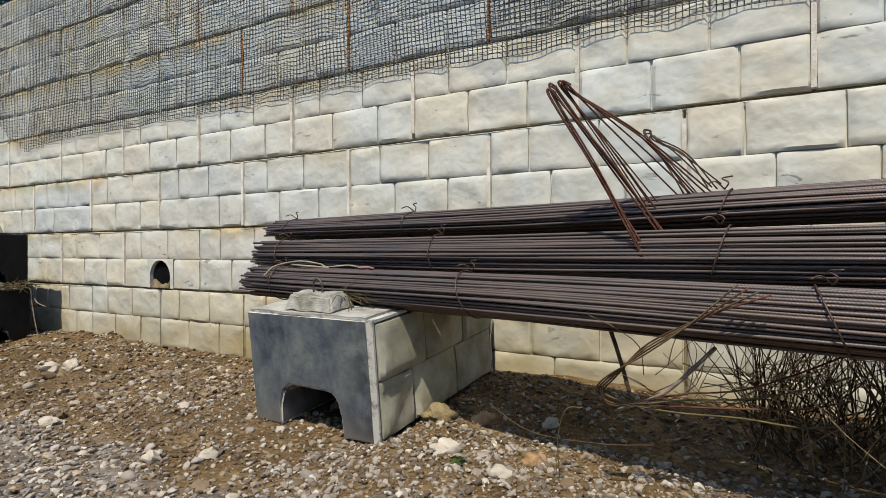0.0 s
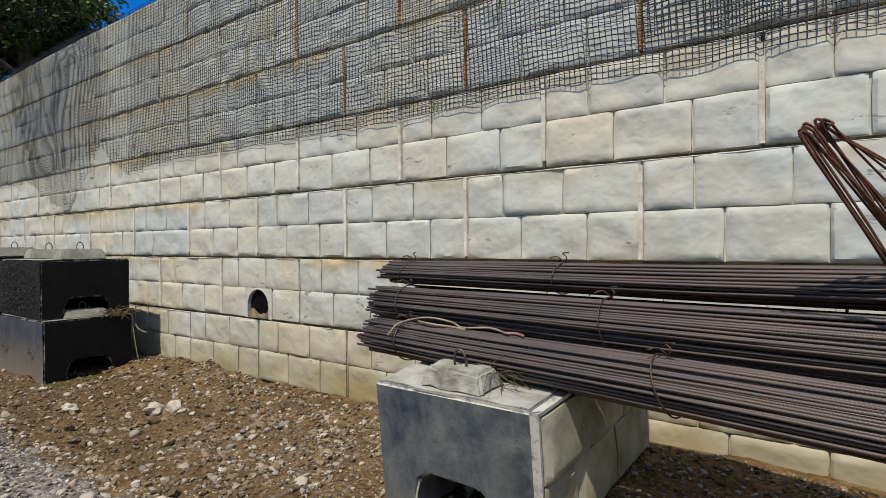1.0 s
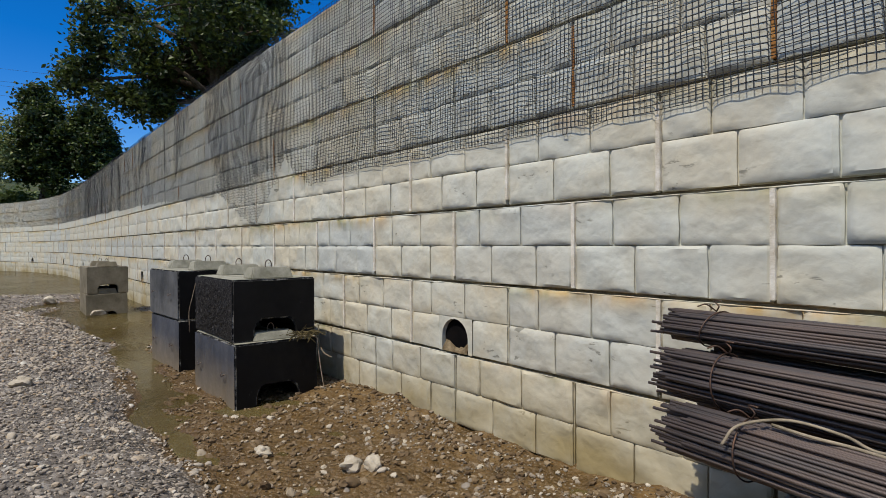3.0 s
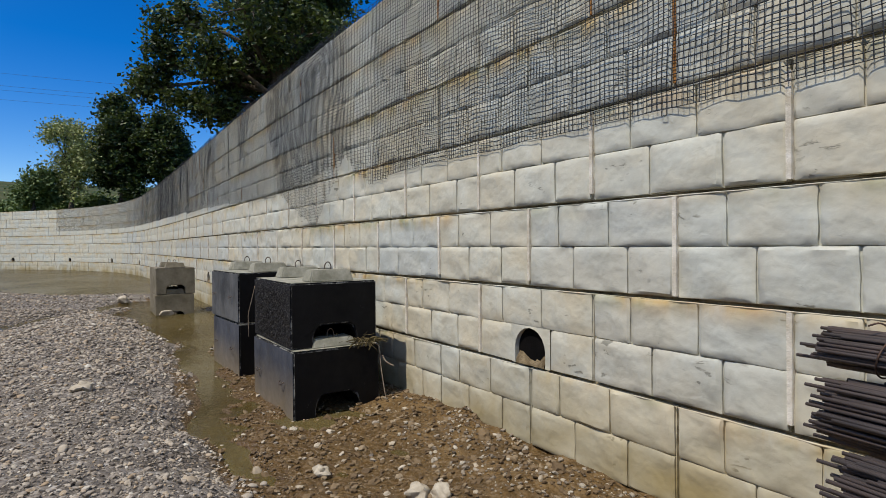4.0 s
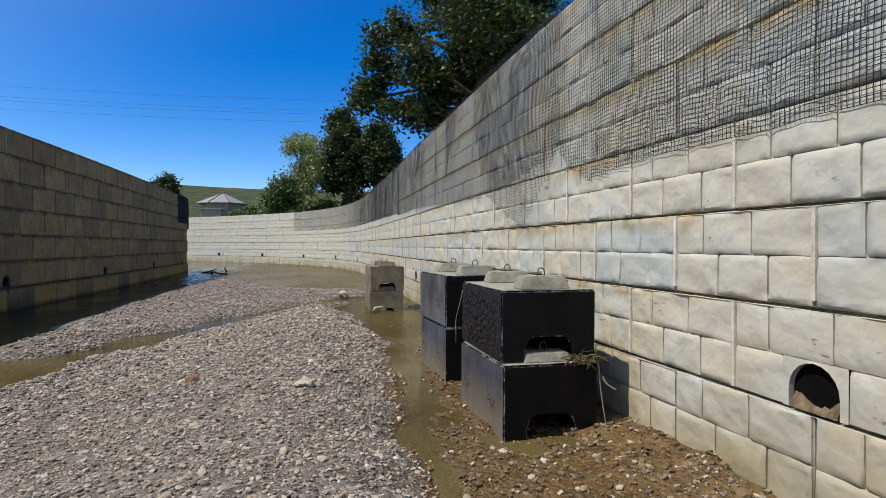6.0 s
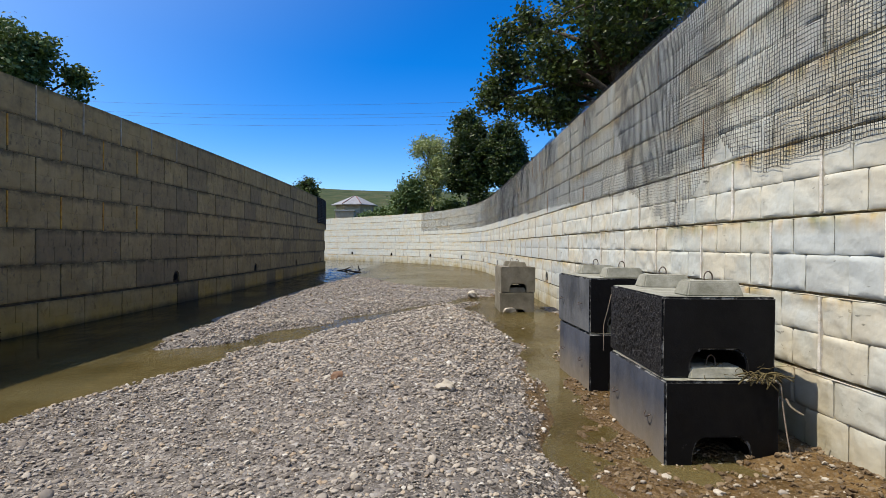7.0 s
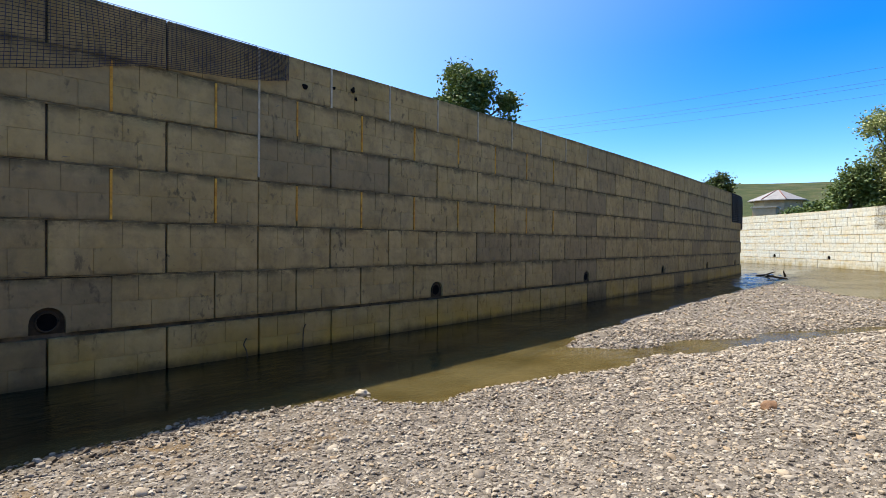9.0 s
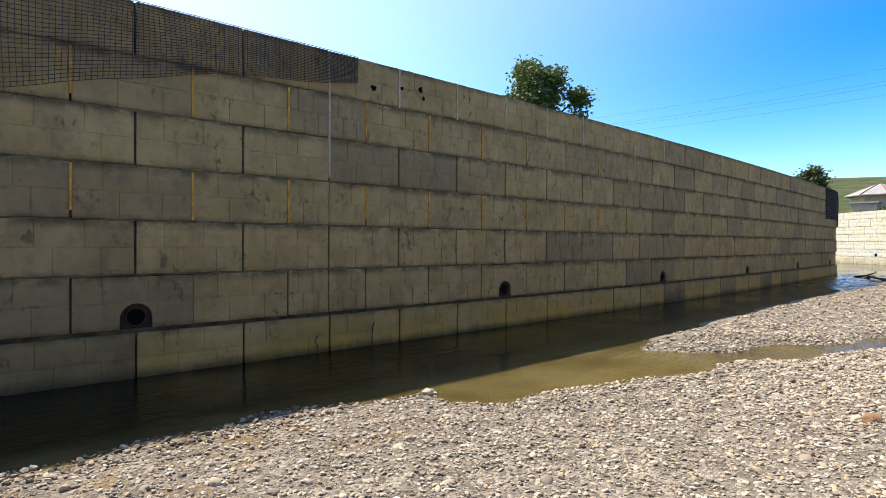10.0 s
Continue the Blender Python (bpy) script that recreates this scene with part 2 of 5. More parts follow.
def rough_bitumen():
    m = Mat("rough_bitumen_aggregate", 0.75, 0, 0.25)
    grit = m.noise(55, 5, rough=0.75)
    m.color(m.ramp(grit, (0.40, (0.003, 0.003, 0.0035)), (0.54, (0.020, 0.018, 0.018)), (0.66, (0.11, 0.10, 0.095))))
    return m.bump(m.math("ADD", grit, m.noise(24, 5, rough=0.7)), 1.0, 0.03).m


M_BITROUGH = rough_bitumen()


def stained_coat():
    m = Mat("stained_blue_grey_coating", 0.6, 0, 0.3)
    wash = m.noise(4.6, 7, m.scaled(1.2, 1.2, 0.8), rough=0.68, distort=0.25)
    base = m.ramp(wash, (0.30, (0.020, 0.025, 0.038)), (0.42, (0.062, 0.074, 0.092)), (0.56, (0.115, 0.130, 0.132)), (0.74, (0.20, 0.215, 0.195)))
    specks = m.step(m.noise(26, 6, rough=0.75), 0.63, 0.70)
    base = m.mix(m.math("MULTIPLY", specks, 0.8), base, (0.012, 0.013, 0.018))
    edge = m.math("MULTIPLY", m.step(m.xyz(0), -1.80, -1.56), m.step(m.noise(6, 5), 0.38, 0.55))
    base = m.mix(m.math("MULTIPLY", edge, 0.85), base, (0.012, 0.015, 0.026))
    dust = m.step(m.math("ADD", m.xyz(2), m.math("MULTIPLY", m.noise(5, 4), 0.16)), 0.30, 0.12, 0, 0.5)
    m.color(m.mix(dust, base, (0.20, 0.17, 0.13)))
    return m.bump(m.noise(16, 6, rough=0.7), 0.35, 0.012).m


M_BITBLUE = stained_coat()


def ground_material():
    m = Mat("gravel_and_mud", 0.95, 0, 0.3)
    mud = m.n("Attribute")
    mud.attribute_name = "mud"
    wetness = m.step(m.math("ADD", m.xyz(2), m.math("MULTIPLY", m.noise(3, 4), 0.06)), W + 0.08, W - 0.01)
    cells = m.n("TexVoronoi", Vector=m.pos(), Scale=26.0, Randomness=1.0)
    cells2 = m.n("TexVoronoi", Vector=m.pos(), Scale=60.0, Randomness=1.0)
    tint = m.n("SeparateColor", Color=cells.outputs["Color"]).outputs[0]
    tint2 = m.n("SeparateColor", Color=cells2.outputs["Color"]).outputs[1]
    pebble = m.ramp(tint, (0.0, (0.085, 0.072, 0.06)), (0.35, (0.175, 0.152, 0.13)), (0.7, (0.275, 0.24, 0.206)), (1.0, (0.42, 0.385, 0.34)))
    grit = m.ramp(tint2, (0.0, (0.065, 0.053, 0.043)), (0.5, (0.14, 0.12, 0.10)), (1.0, (0.27, 0.24, 0.205)))
    gravel = m.mix(m.step(m.noise(4, 4), 0.4, 0.6), grit, pebble)
    soil = m.ramp(m.noise(5, 7, rough=0.7), (0.3, (0.062, 0.036, 0.011)), (0.52, (0.150, 0.086, 0.029)), (0.72, (0.25, 0.165, 0.072)))
    soil = m.mix(m.step(m.noise(45, 4), 0.52, 0.68, 0, 0.5), soil, (0.25, 0.20, 0.135))
    part = m.step(m.math("ADD", mud.outputs["Fac"], m.math("MULTIPLY", m.math("SUBTRACT", m.noise(2.2, 5, rough=0.65), 0.5), 1.3)), 0.38, 0.62)
    base = m.mix(part, gravel, soil)
    base = m.mix(m.math("MULTIPLY", wetness, 0.6), base, m.mix(0.55, base, (0.075, 0.048, 0.02)))
    m.color(base)
    m.rough(m.math("MINIMUM", m.step(wetness, 0, 1, 0.95, 0.3), m.step(m.math("MULTIPLY", part, m.step(m.noise(1.7, 4), 0.48, 0.58)), 0, 1, 0.95, 0.42)))
    h = m.math("SUBTRACT", 1.0, m.math("MULTIPLY", cells.outputs["Distance"], 1.0))
    h = m.math("ADD", h, m.math("MULTIPLY", m.noise(30, 6, rough=0.7), 0.8))
    return m.bump(h, 0.8, 0.03).m


def stone_material(name, *tones):
    m = Mat(name, 0.85, 0, 0.35)
    tone = m.ramp(m.island(), *tones)
    tone = m.mix(m.step(m.noise(40, 5, rough=0.7), 0.35, 0.7, 0.25, 0), tone, (0.12, 0.10, 0.085))
    m.color(tone)
    return m.bump(m.noise(60, 5, rough=0.7), 0.35, 0.006).m


M_GROUND = ground_material()
M_PEBBLE = stone_material("river_pebbles", (0.0, (0.13, 0.108, 0.088)), (0.25, (0.265, 0.228, 0.188)), (0.5, (0.37, 0.32, 0.262)), (0.72, (0.475, 0.415, 0.335)), (0.86, (0.38, 0.28, 0.18)), (0.95, (0.47, 0.42, 0.345)), (1.0, (0.64, 0.60, 0.52)))
M_MUDSTONE = stone_material("muddy_stones", (0.0, (0.085, 0.050, 0.020)), (0.5, (0.17, 0.112, 0.055)), (0.85, (0.27, 0.20, 0.12)), (1.0, (0.50, 0.44, 0.35)))
M_GRIT = stone_material("grey_brown_grit", (0.0, (0.085, 0.062, 0.040)), (0.3, (0.18, 0.142, 0.102)), (0.6, (0.28, 0.236, 0.182)), (0.88, (0.38, 0.335, 0.265)), (1.0, (0.58, 0.53, 0.44)))
M_WETSTONE = stone_material("wet_shore_stones", (0.0, (0.05, 0.038, 0.026)), (0.5, (0.13, 0.103, 0.075)), (0.85, (0.24, 0.20, 0.155)), (1.0, (0.46, 0.42, 0.35)))
M_PALE = plain("pale_limestone", (0.34, 0.29, 0.22), (0.54, 0.48, 0.385), 9, 0.9, 0.6)
M_OCHRE = plain("ochre_stone", (0.30, 0.17, 0.07), (0.48, 0.36, 0.22), 8, 0.9, 0.7)
M_LICHEN = plain("lichened_brown_stone", (0.12, 0.10, 0.045), (0.34, 0.25, 0.13), 14, 0.9, 0.7)
M_DIRT = plain("washed_dirt", (0.10, 0.07, 0.035), (0.26, 0.20, 0.12), 14, 0.95, 0.8)
M_BROWN = plain("red_brown_stone", (0.13, 0.07, 0.04), (0.25, 0.15, 0.09), 9, 0.9, 0.6)


def water_material():
    m = Mat("muddy_river_water", 0.05, 0, 0.24)
    ripple = m.noise(5.5, 5, m.scaled(0.6, 1.4, 1), rough=0.6, distort=0.6)
    calm = m.step(m.noise(0.3, 2), 0.42, 0.58, 0.08, 1.0)
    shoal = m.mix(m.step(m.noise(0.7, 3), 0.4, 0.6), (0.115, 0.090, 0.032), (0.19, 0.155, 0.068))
    # the south wall's shadow is painted into the water's colour and clearness
    shadow_side = m.step(m.math("ADD", m.xyz(1), m.math("MULTIPLY", m.noise(0.6, 3), 0.8)), -3.4, -4.3)
    m.color(m.mix(shadow_side, shoal, (0.009, 0.007, 0.003)))
    m.bump(m.math("MULTIPLY", ripple, calm), 0.7, 0.05)
    clear = m.n("BsdfTransparent", Color=(0.75, 0.66, 0.42, 1))
    blend = m.n("MixShader", Fac=m.step(shadow_side, 0, 1, 0.45, 0.04))
    m.t.links.new(m.b.outputs[0], blend.inputs[1])
    m.t.links.new(clear.outputs[0], blend.inputs[2])
    m.t.links.new(blend.outputs[0], m.t.nodes["Material Output"].inputs["Surface"])
    return m.m


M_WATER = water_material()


def leaf_material(name, *tones):
    m = Mat(name, 0.55, 0, 0.4)
    m.color(m.ramp(m.island(), *tones))
    thin = m.n("BsdfTranslucent", Color=(0.16, 0.22, 0.04, 1))
    blend = m.n("MixShader", Fac=0.12)
    m.t.links.new(m.b.outputs[0], blend.inputs[1])
    m.t.links.new(thin.outputs[0], blend.inputs[2])
    m.t.links.new(blend.outputs[0], m.t.nodes["Material Output"].inputs["Surface"])
    return m.m


M_LEAF = leaf_material("dark_green_leaves", (0.0, (0.008, 0.015, 0.004)), (0.6, (0.029, 0.049, 0.012)), (1.0, (0.12, 0.16, 0.034)))
M_LEAF_LIGHT = leaf_material("willow_green_leaves", (0.0, (0.17, 0.20, 0.06)), (0.6, (0.32, 0.35, 0.12)), (1.0, (0.46, 0.46, 0.22)))
M_LEAF_MID = leaf_material("mid_green_leaves", (0.0, (0.04, 0.075, 0.02)), (0.6, (0.09, 0.14, 0.04)), (1.0, (0.16, 0.21, 0.07)))


def hill_material():
    m = Mat("meadow_and_scrub", 0.95, 0, 0.2)
    big = m.noise(0.09, 7, rough=0.7)
    m.color(m.ramp(big, (0.35, (0.025, 0.04, 0.012)), (0.5, (0.05, 0.065, 0.02)), (0.64, (0.095, 0.085, 0.042))))
    return m.bump(m.noise(0.8, 5), 0.6, 0.5).m


M_HILL = hill_material()


# ---- mesh helpers ----
def mesh_object(name, verts, faces, material, parent=None, smooth=False, label=""):
    me = bpy.data.meshes.new(name)
    me.from_pydata([tuple(v) for v in verts], [], faces)
    for mat in material if isinstance(material, (list, tuple)) else (material,):
        me.materials.append(mat)
    if smooth:
        me.polygons.foreach_set("use_smooth", [True] * len(me.polygons))
    ob = new(name, me)
    ob.parent = parent
    if label:
        tagged(ob, label)
    return ob


def part(name, bm, material, parent=None, label="", smooth=False):
    me = bpy.data.meshes.new(name)
    bm.to_mesh(me)
    bm.free()
    me.materials.append(material)
    if smooth:
        me.polygons.foreach_set("use_smooth", [True] * len(me.polygons))
    ob = new(name, me)
    ob.parent = parent
    if label:
        tagged(ob, label)
    return ob


def empty(name, m, label, category, group=""):
    ob = new(name)
    ob.matrix_basis = m
    ob.empty_display_size = 0.2
    return tagged(ob, label, category, group)


def tube_data(points, radius, sides=6, closed=True):
    """Vertices and faces of a round bar along points; radius: a number or one for each point."""
    pts = [Vector(p) for p in points]
    verts, faces = [], []
    up = None
    for i, p in enumerate(pts):
        d = (pts[min(i + 1, len(pts) - 1)] - pts[max(i - 1, 0)]).normalized()
        if up is None:
            up = d.orthogonal().normalized()
        up = (up - d * up.dot(d))
        up = up.normalized() if up.length > 1e-6 else d.orthogonal().normalized()
        side = d.cross(up)
        r = radius[i] if isinstance(radius, (list, tuple)) else radius
        for k in range(sides):
            a = 2 * math.pi * k / sides
            verts.append(p + (up * math.cos(a) + side * math.sin(a)) * r)
    for i in range(len(pts) - 1):
        for k in range(sides):
            j = (k + 1) % sides
            faces.append((i * sides + k, i * sides + j, (i + 1) * sides + j, (i + 1) * sides + k))
    if closed:
        faces.append(tuple(range(sides))[::-1])
        faces.append(tuple((len(pts) - 1) * sides + k for k in range(sides)))
    return verts, faces


def tubes(name, runs, radius, material, parent=None, sides=6, label="", smooth=True):
    verts, faces = [], []
    for run in runs:
        r = radius
        if isinstance(run, tuple) and isinstance(run[0], list):
            run, r = run
        v, f = tube_data(run, r, sides)
        n = len(verts)
        verts += v
        faces += [tuple(i + n for i in q) for q in f]
    return mesh_object(name, verts, faces, material, parent, smooth, label)


def smooth_line(points, steps=6):
    """A Catmull-Rom line through points."""
    p = [Vector(q) for q in points]
    p = [p[0] * 2 - p[1]] + p + [p[-1] * 2 - p[-2]]
    out = []
    for i in range(1, len(p) - 2):
        for k in range(steps):
            t = k / steps
            out.append(0.5 * ((2 * p[i]) + (p[i + 1] - p[i - 1]) * t + (2 * p[i - 1] - 5 * p[i] + 4 * p[i + 1] - p[i + 2]) * t * t
                              + (3 * p[i] - 3 * p[i + 1] + p[i + 2] - p[i - 1]) * t ** 3))
    out.append(p[-2].copy())
    return out


def box_data(x0, x1, y0, y1, z0, z1):
    v = [(x, y, z) for z in (z0, z1) for y in (y0, y1) for x in (x0, x1)]
    return v, [(0, 2, 3, 1), (4, 5, 7, 6), (0, 1, 5, 4), (1, 3, 7, 5), (3, 2, 6, 7), (2, 0, 4, 6)]


def smoothstep(a, b, x):
    t = np.clip((x - a) / (b - a), 0, 1)
    return t * t * (3 - 2 * t)


# ---- the two walls' lines ----
class Line:
    """A wall's line in plan, by the length along it; the channel lies to the side given."""

    def __init__(self, points, side):
        self.p = smooth_line([(x, y, 0) for x, y in points], 24)
        self.s = [0.0]
        for a, b in zip(self.p, self.p[1:]):
            self.s.append(self.s[-1] + (b - a).length)
        self.side = side
        self.px = np.array([q.x for q in self.p])
        self.py = np.array([q.y for q in self.p])

    def at(self, s):
        x, y = float(np.interp(s, self.s, self.px)), float(np.interp(s, self.s, self.py))
        e = 0.3
        dx = float(np.interp(s + e, self.s, self.px) - np.interp(s - e, self.s, self.px))
        dy = float(np.interp(s + e, self.s, self.py) - np.interp(s - e, self.s, self.py))
        a = math.atan2(dy, dx)
        return x, y, a

    def where(self, x):
        """The length at which the straight part passes x."""
        order = np.argsort(self.px)
        return float(np.interp(x, self.px[order], np.array(self.s)[order]))

    def out(self, s, off, z):
        """The point off metres from the face into the channel."""
        x, y, a = self.at(s)
        nx, ny = math.sin(a) * self.side, -math.cos(a) * self.side
        return Vector((x + nx * off, y + ny * off, z))


# both run towards -x; the channel is on the left hand of the lit one
LIT = Line([(16, 3.46), (8, 3.46), (0, 3.46), (-3, 3.46), (-5.4, 3.44), (-7.5, 3.39), (-10, 3.33), (-14, 3.30), (-20, 3.29), (-26, 3.28), (-32, 3.20), (-37, 2.95),
            (-41.5, 2.2), (-46, 0.7), (-50, -1.4), (-54.5, -4.9), (-58.5, -8.7), (-62, -12.2), (-70, -20), (-82, -32)], -1)
SHADE = Line([(14.31, -8.21), (6.31, -7.42), (0.32, -6.96), (-3.68, -6.71), (-7.67, -6.50), (-11.67, -6.35), (-15.66, -6.24), (-21.66, -6.17), (-27.65, -6.21), (-33.65, -6.36), (-37.0, -6.50), (-38.8, -6.85), (-39.8, -7.7), (-40.2, -9.2)], 1)
SHADE_BLOCK, SHADE_COURSE, SHADE_FOOT = 1.2205, 0.61, -0.045
TOP = 7 * COURSE


def block_face(seed, rows_of_cuts, rough, groove, length=BLOCK, grid=(7, 5), gap=0.009):
    """One cast block: a slab with its stones embossed on the face. x along the wall from 0, y 0 at the face and positive into the wall."""
    rng = random.Random(seed)
    verts, faces = box_data(gap, length - gap, groove, 0.2, 0.011, COURSE - 0.011)
    faces = [tuple(f) for f in faces]
    nz = len(rows_of_cuts)
    for r, cuts in enumerate(rows_of_cuts):
        z0, z1 = 0.014 + (COURSE - 0.022) * r / nz, 0.014 + (COURSE - 0.022) * (r + 1) / nz
        edges = [gap] + [gap + (length - 2 * gap) * c for c in cuts] + [length - gap]
        for x0, x1 in zip(edges, edges[1:]):
            in_, lip_w = (0.0052, 0.0085) if rough > 0.008 else (0.0037, 0.006)
            gx, gz = grid
            ox, oz = rng.uniform(0, 90), rng.uniform(0, 90)
            tilt_x, tilt_z = rng.uniform(-1, 1) * rough * 0.5, rng.uniform(-1, 1) * rough * 0.5
            n = len(verts)
            for j in range(gz + 1):
                for i in range(gx + 1):
                    u, v = i / gx, j / gz
                    # rows of points crowd towards the edges, which are rounded
                    u, v = u + 0.10 * math.sin(2 * math.pi * u) * -1 * 0.9, v + 0.10 * math.sin(2 * math.pi * v) * -0.9
                    x, z = x0 + in_ + (x1 - x0 - 2 * in_) * u, z0 + in_ * 0.5 + (z1 - z0 - in_) * v
                    x += 0.005 * noise.noise(Vector((x * 9 + ox, z * 9, 1.0))) * min(1, gx / 6)
                    z += 0.005 * noise.noise(Vector((x * 7, z * 9 + oz, 2.0))) * min(1, gx / 6)
                    edge = min(u, 1 - u) * (x1 - x0), min(v, 1 - v) * (z1 - z0)
                    y = 0.0
                    if rough > 0:
                        y += rough * (noise.noise(Vector((x * 4 + ox, z * 4 + oz, seed))) + 0.6 * noise.noise(Vector((x * 9 + ox, z * 9, seed + 7))))
                        y += tilt_x * (u - 0.5) + tilt_z * (v - 0.5)
                    y *= min(1.0, 0.25 + min(edge) / 0.035)
                    lip = edge[0] / lip_w
                    if lip < 1:
                        y += groove * 0.45 * (1 - lip) ** 2
                    lip = edge[1] / lip_w
                    if lip < 1:
                        y += groove * 0.34 * (1 - lip) ** 2
                    if (r == 0 and j == 0) or (r == nz - 1 and j == gz):
                        y = groove * (0.32 + 0.3 * noise.noise(Vector((x * 6 + ox, z, 4))))      # the bed edges are cast with a wider chamfer
                    verts.append((x, min(y, groove * 0.9), z))
            w = gx + 1
            for j in range(gz):
                for i in range(gx):
                    a = n + j * w + i
                    faces.append((a, a + 1, a + w + 1, a + w))
            ring = [n + i for i in range(w)] + [n + j * w + gx for j in range(1, gz + 1)] + [n + gz * w + i for i in range(gx - 1, -1, -1)] + [n + j * w for j in range(gz - 1, 0, -1)]
            m = len(verts)
            for k in ring:
                x, y, z = verts[k]
                verts.append((x, groove + 0.01, z))
            for k in range(len(ring)):
                q = (k + 1) % len(ring)
                faces.append((ring[k], m + k, m + q, ring[q]))
    return verts, faces


def cuts(rng, row):
    """Where the mould divides a row of stones: row 0 is the lower one."""
    return tuple(c + rng.uniform(-0.008, 0.008) for c in ((0.36, 0.73), (0.235, 0.605))[row])


def make_variants(prefix, count, rough, groove, grid, length=BLOCK, seed=1, gap=0.009):
    out = []
    for k in range(count):
        rng = random.Random(seed * 100 + k)
        v, f = block_face(seed * 100 + k, (cuts(rng, 0), cuts(rng, 1)), rough, groove, length, grid, gap)
        me = bpy.data.meshes.new(prefix)
        me.from_pydata(v, [], f)
        me.polygons.foreach_set("use_smooth", [True] * len(me.polygons))
        me.set_sharp_from_angle(angle=radians(38))
        out.append(me)
    return out


def wall_core(name, line, s0, s1, front, back, z0, z1, material, label):
    n = max(2, int((s1 - s0) / 0.6))
    verts, faces = [], []
    for i in range(n + 1):
        s = s0 + (s1 - s0) * i / n
        for off, z in ((-front, z0), (-front, z1), (-back, z1), (-back, z0)):
            verts.append(line.out(s, off, z))
    for i in range(n):
        for k in range(4):
            a, b = i * 4 + k, i * 4 + (k + 1) % 4
            faces.append((a, b, b + 4, a + 4))
    faces += [(0, 1, 2, 3), tuple(n * 4 + k for k in (3, 2, 1, 0))]
    return tagged(mesh_object(name, verts, faces, material), label, "wall", kind="structure")


def build_wall(line, core, s0, s1, anchor, meshes_near, meshes_far, material, near_x, holes=(), breaks=(), far_name="blocks", far_label="", length=BLOCK, rise=COURSE, foot=0.0):
    """Lays seven courses in half bond; blocks nearer than near_x are pieces of their own, the rest one mesh."""
    rng = random.Random(5)
    fv, ff = [], []
    for mesh in (*meshes_near, *meshes_far):
        mesh.materials.append(material) if not mesh.materials else None
    for k in range(7):
        start = anchor + (0 if k % 2 == 0 else length / 2)
        i0, i1 = int(math.ceil((s0 - start) / length)) - 1, int(math.floor((s1 - start) / length))
        for i in range(i0, i1 + 1):
            a, b = max(start + i * length, s0), min(start + (i + 1) * length, s1)
            spans = [(a, b)]
            for br in breaks:
                if a + 0.05 < br < b - 0.05:
                    spans = [(a, br), (br, b)]
            for a, b in spans:
                if b - a < 0.05:
                    continue
                mid = (a + b) / 2
                x, y, ang = line.at(mid)
                if k == 1 and any(abs(mid - h) < 0.3 for h in holes):
                    continue
                near = x > near_x
                mesh = rng.choice(meshes_near if x > -16 else meshes_far)
                p = line.out(a if line.side > 0 else a, 0, 0)
                yaw = math.degrees(ang)
                # the mesh's x runs along +x of the world; walls run to -x, so turn it round about its own end
                if line.side < 0:
                    m = pose(*line.out(b, 0, 0).xy, foot + k * rise, 0, 0, yaw + 180)
                else:
                    m = pose(*line.out(a, 0, 0).xy, foot + k * rise, 0, 0, yaw)
                jit = rng.uniform(-0.005, 0.005)
                if line.side > 0 and k == 0:
                    jit -= 0.035
                m = m @ pose(0, jit, 0) @ Matrix.Diagonal(((b - a) / BLOCK, 1, rise / COURSE * (0.955 if line.side > 0 and k == 0 else 1), 1))
                if near:
                    ob = new("block", mesh)
                    ob.parent = core
                    ob.matrix_basis = m
                else:
                    n = len(fv)
                    fv += [m @ v.co for v in mesh.vertices]
                    ff += [tuple(q + n for q in f.vertices) for f in mesh.polygons]
    if fv:
        ob = mesh_object(far_name, fv, ff, material, core, True)
        ob.data.set_sharp_from_angle(angle=radians(38))
        tagged(ob, far_label, kind="stuff")


LIT_START, LIT_END = LIT.where(9.0), LIT.s[-1] - 0.5
lit_core = wall_core("wall_north", LIT, LIT_START, LIT_END, 0.045, 0.9, -0.8, TOP - 0.01, M_MORTAR, "sunlit retaining wall of pale cast blocks with split-stone face")
shade_s0, shade_s1 = SHADE.where(9.0), SHADE.s[-1]
shade_core = wall_core("wall_south", SHADE, shade_s0, shade_s1, 0.05, 0.9, -0.8, TOP + 0.01, M_GAP, "shaded retaining wall of grey-brown cast blocks")


# ---- river bed ----
def signed(px, py, poly):
    """Distance to a polygon's edge, positive inside."""
    n = len(poly)
    best = np.full(px.shape, 1e9)
    inside = np.zeros(px.shape, bool)
    for i in range(n):
        (ax, ay), (bx, by) = poly[i], poly[(i + 1) % n]
        dx, dy = bx - ax, by - ay
        t = np.clip(((px - ax) * dx + (py - ay) * dy) / (dx * dx + dy * dy), 0, 1)
        best = np.minimum(best, np.hypot(px - ax - t * dx, py - ay - t * dy))
        if ay != by:
            inside ^= ((ay > py) != (by > py)) & (px < (bx - ax) * (py - ay) / (by - ay) + ax)
    return np.where(inside, best, -best)


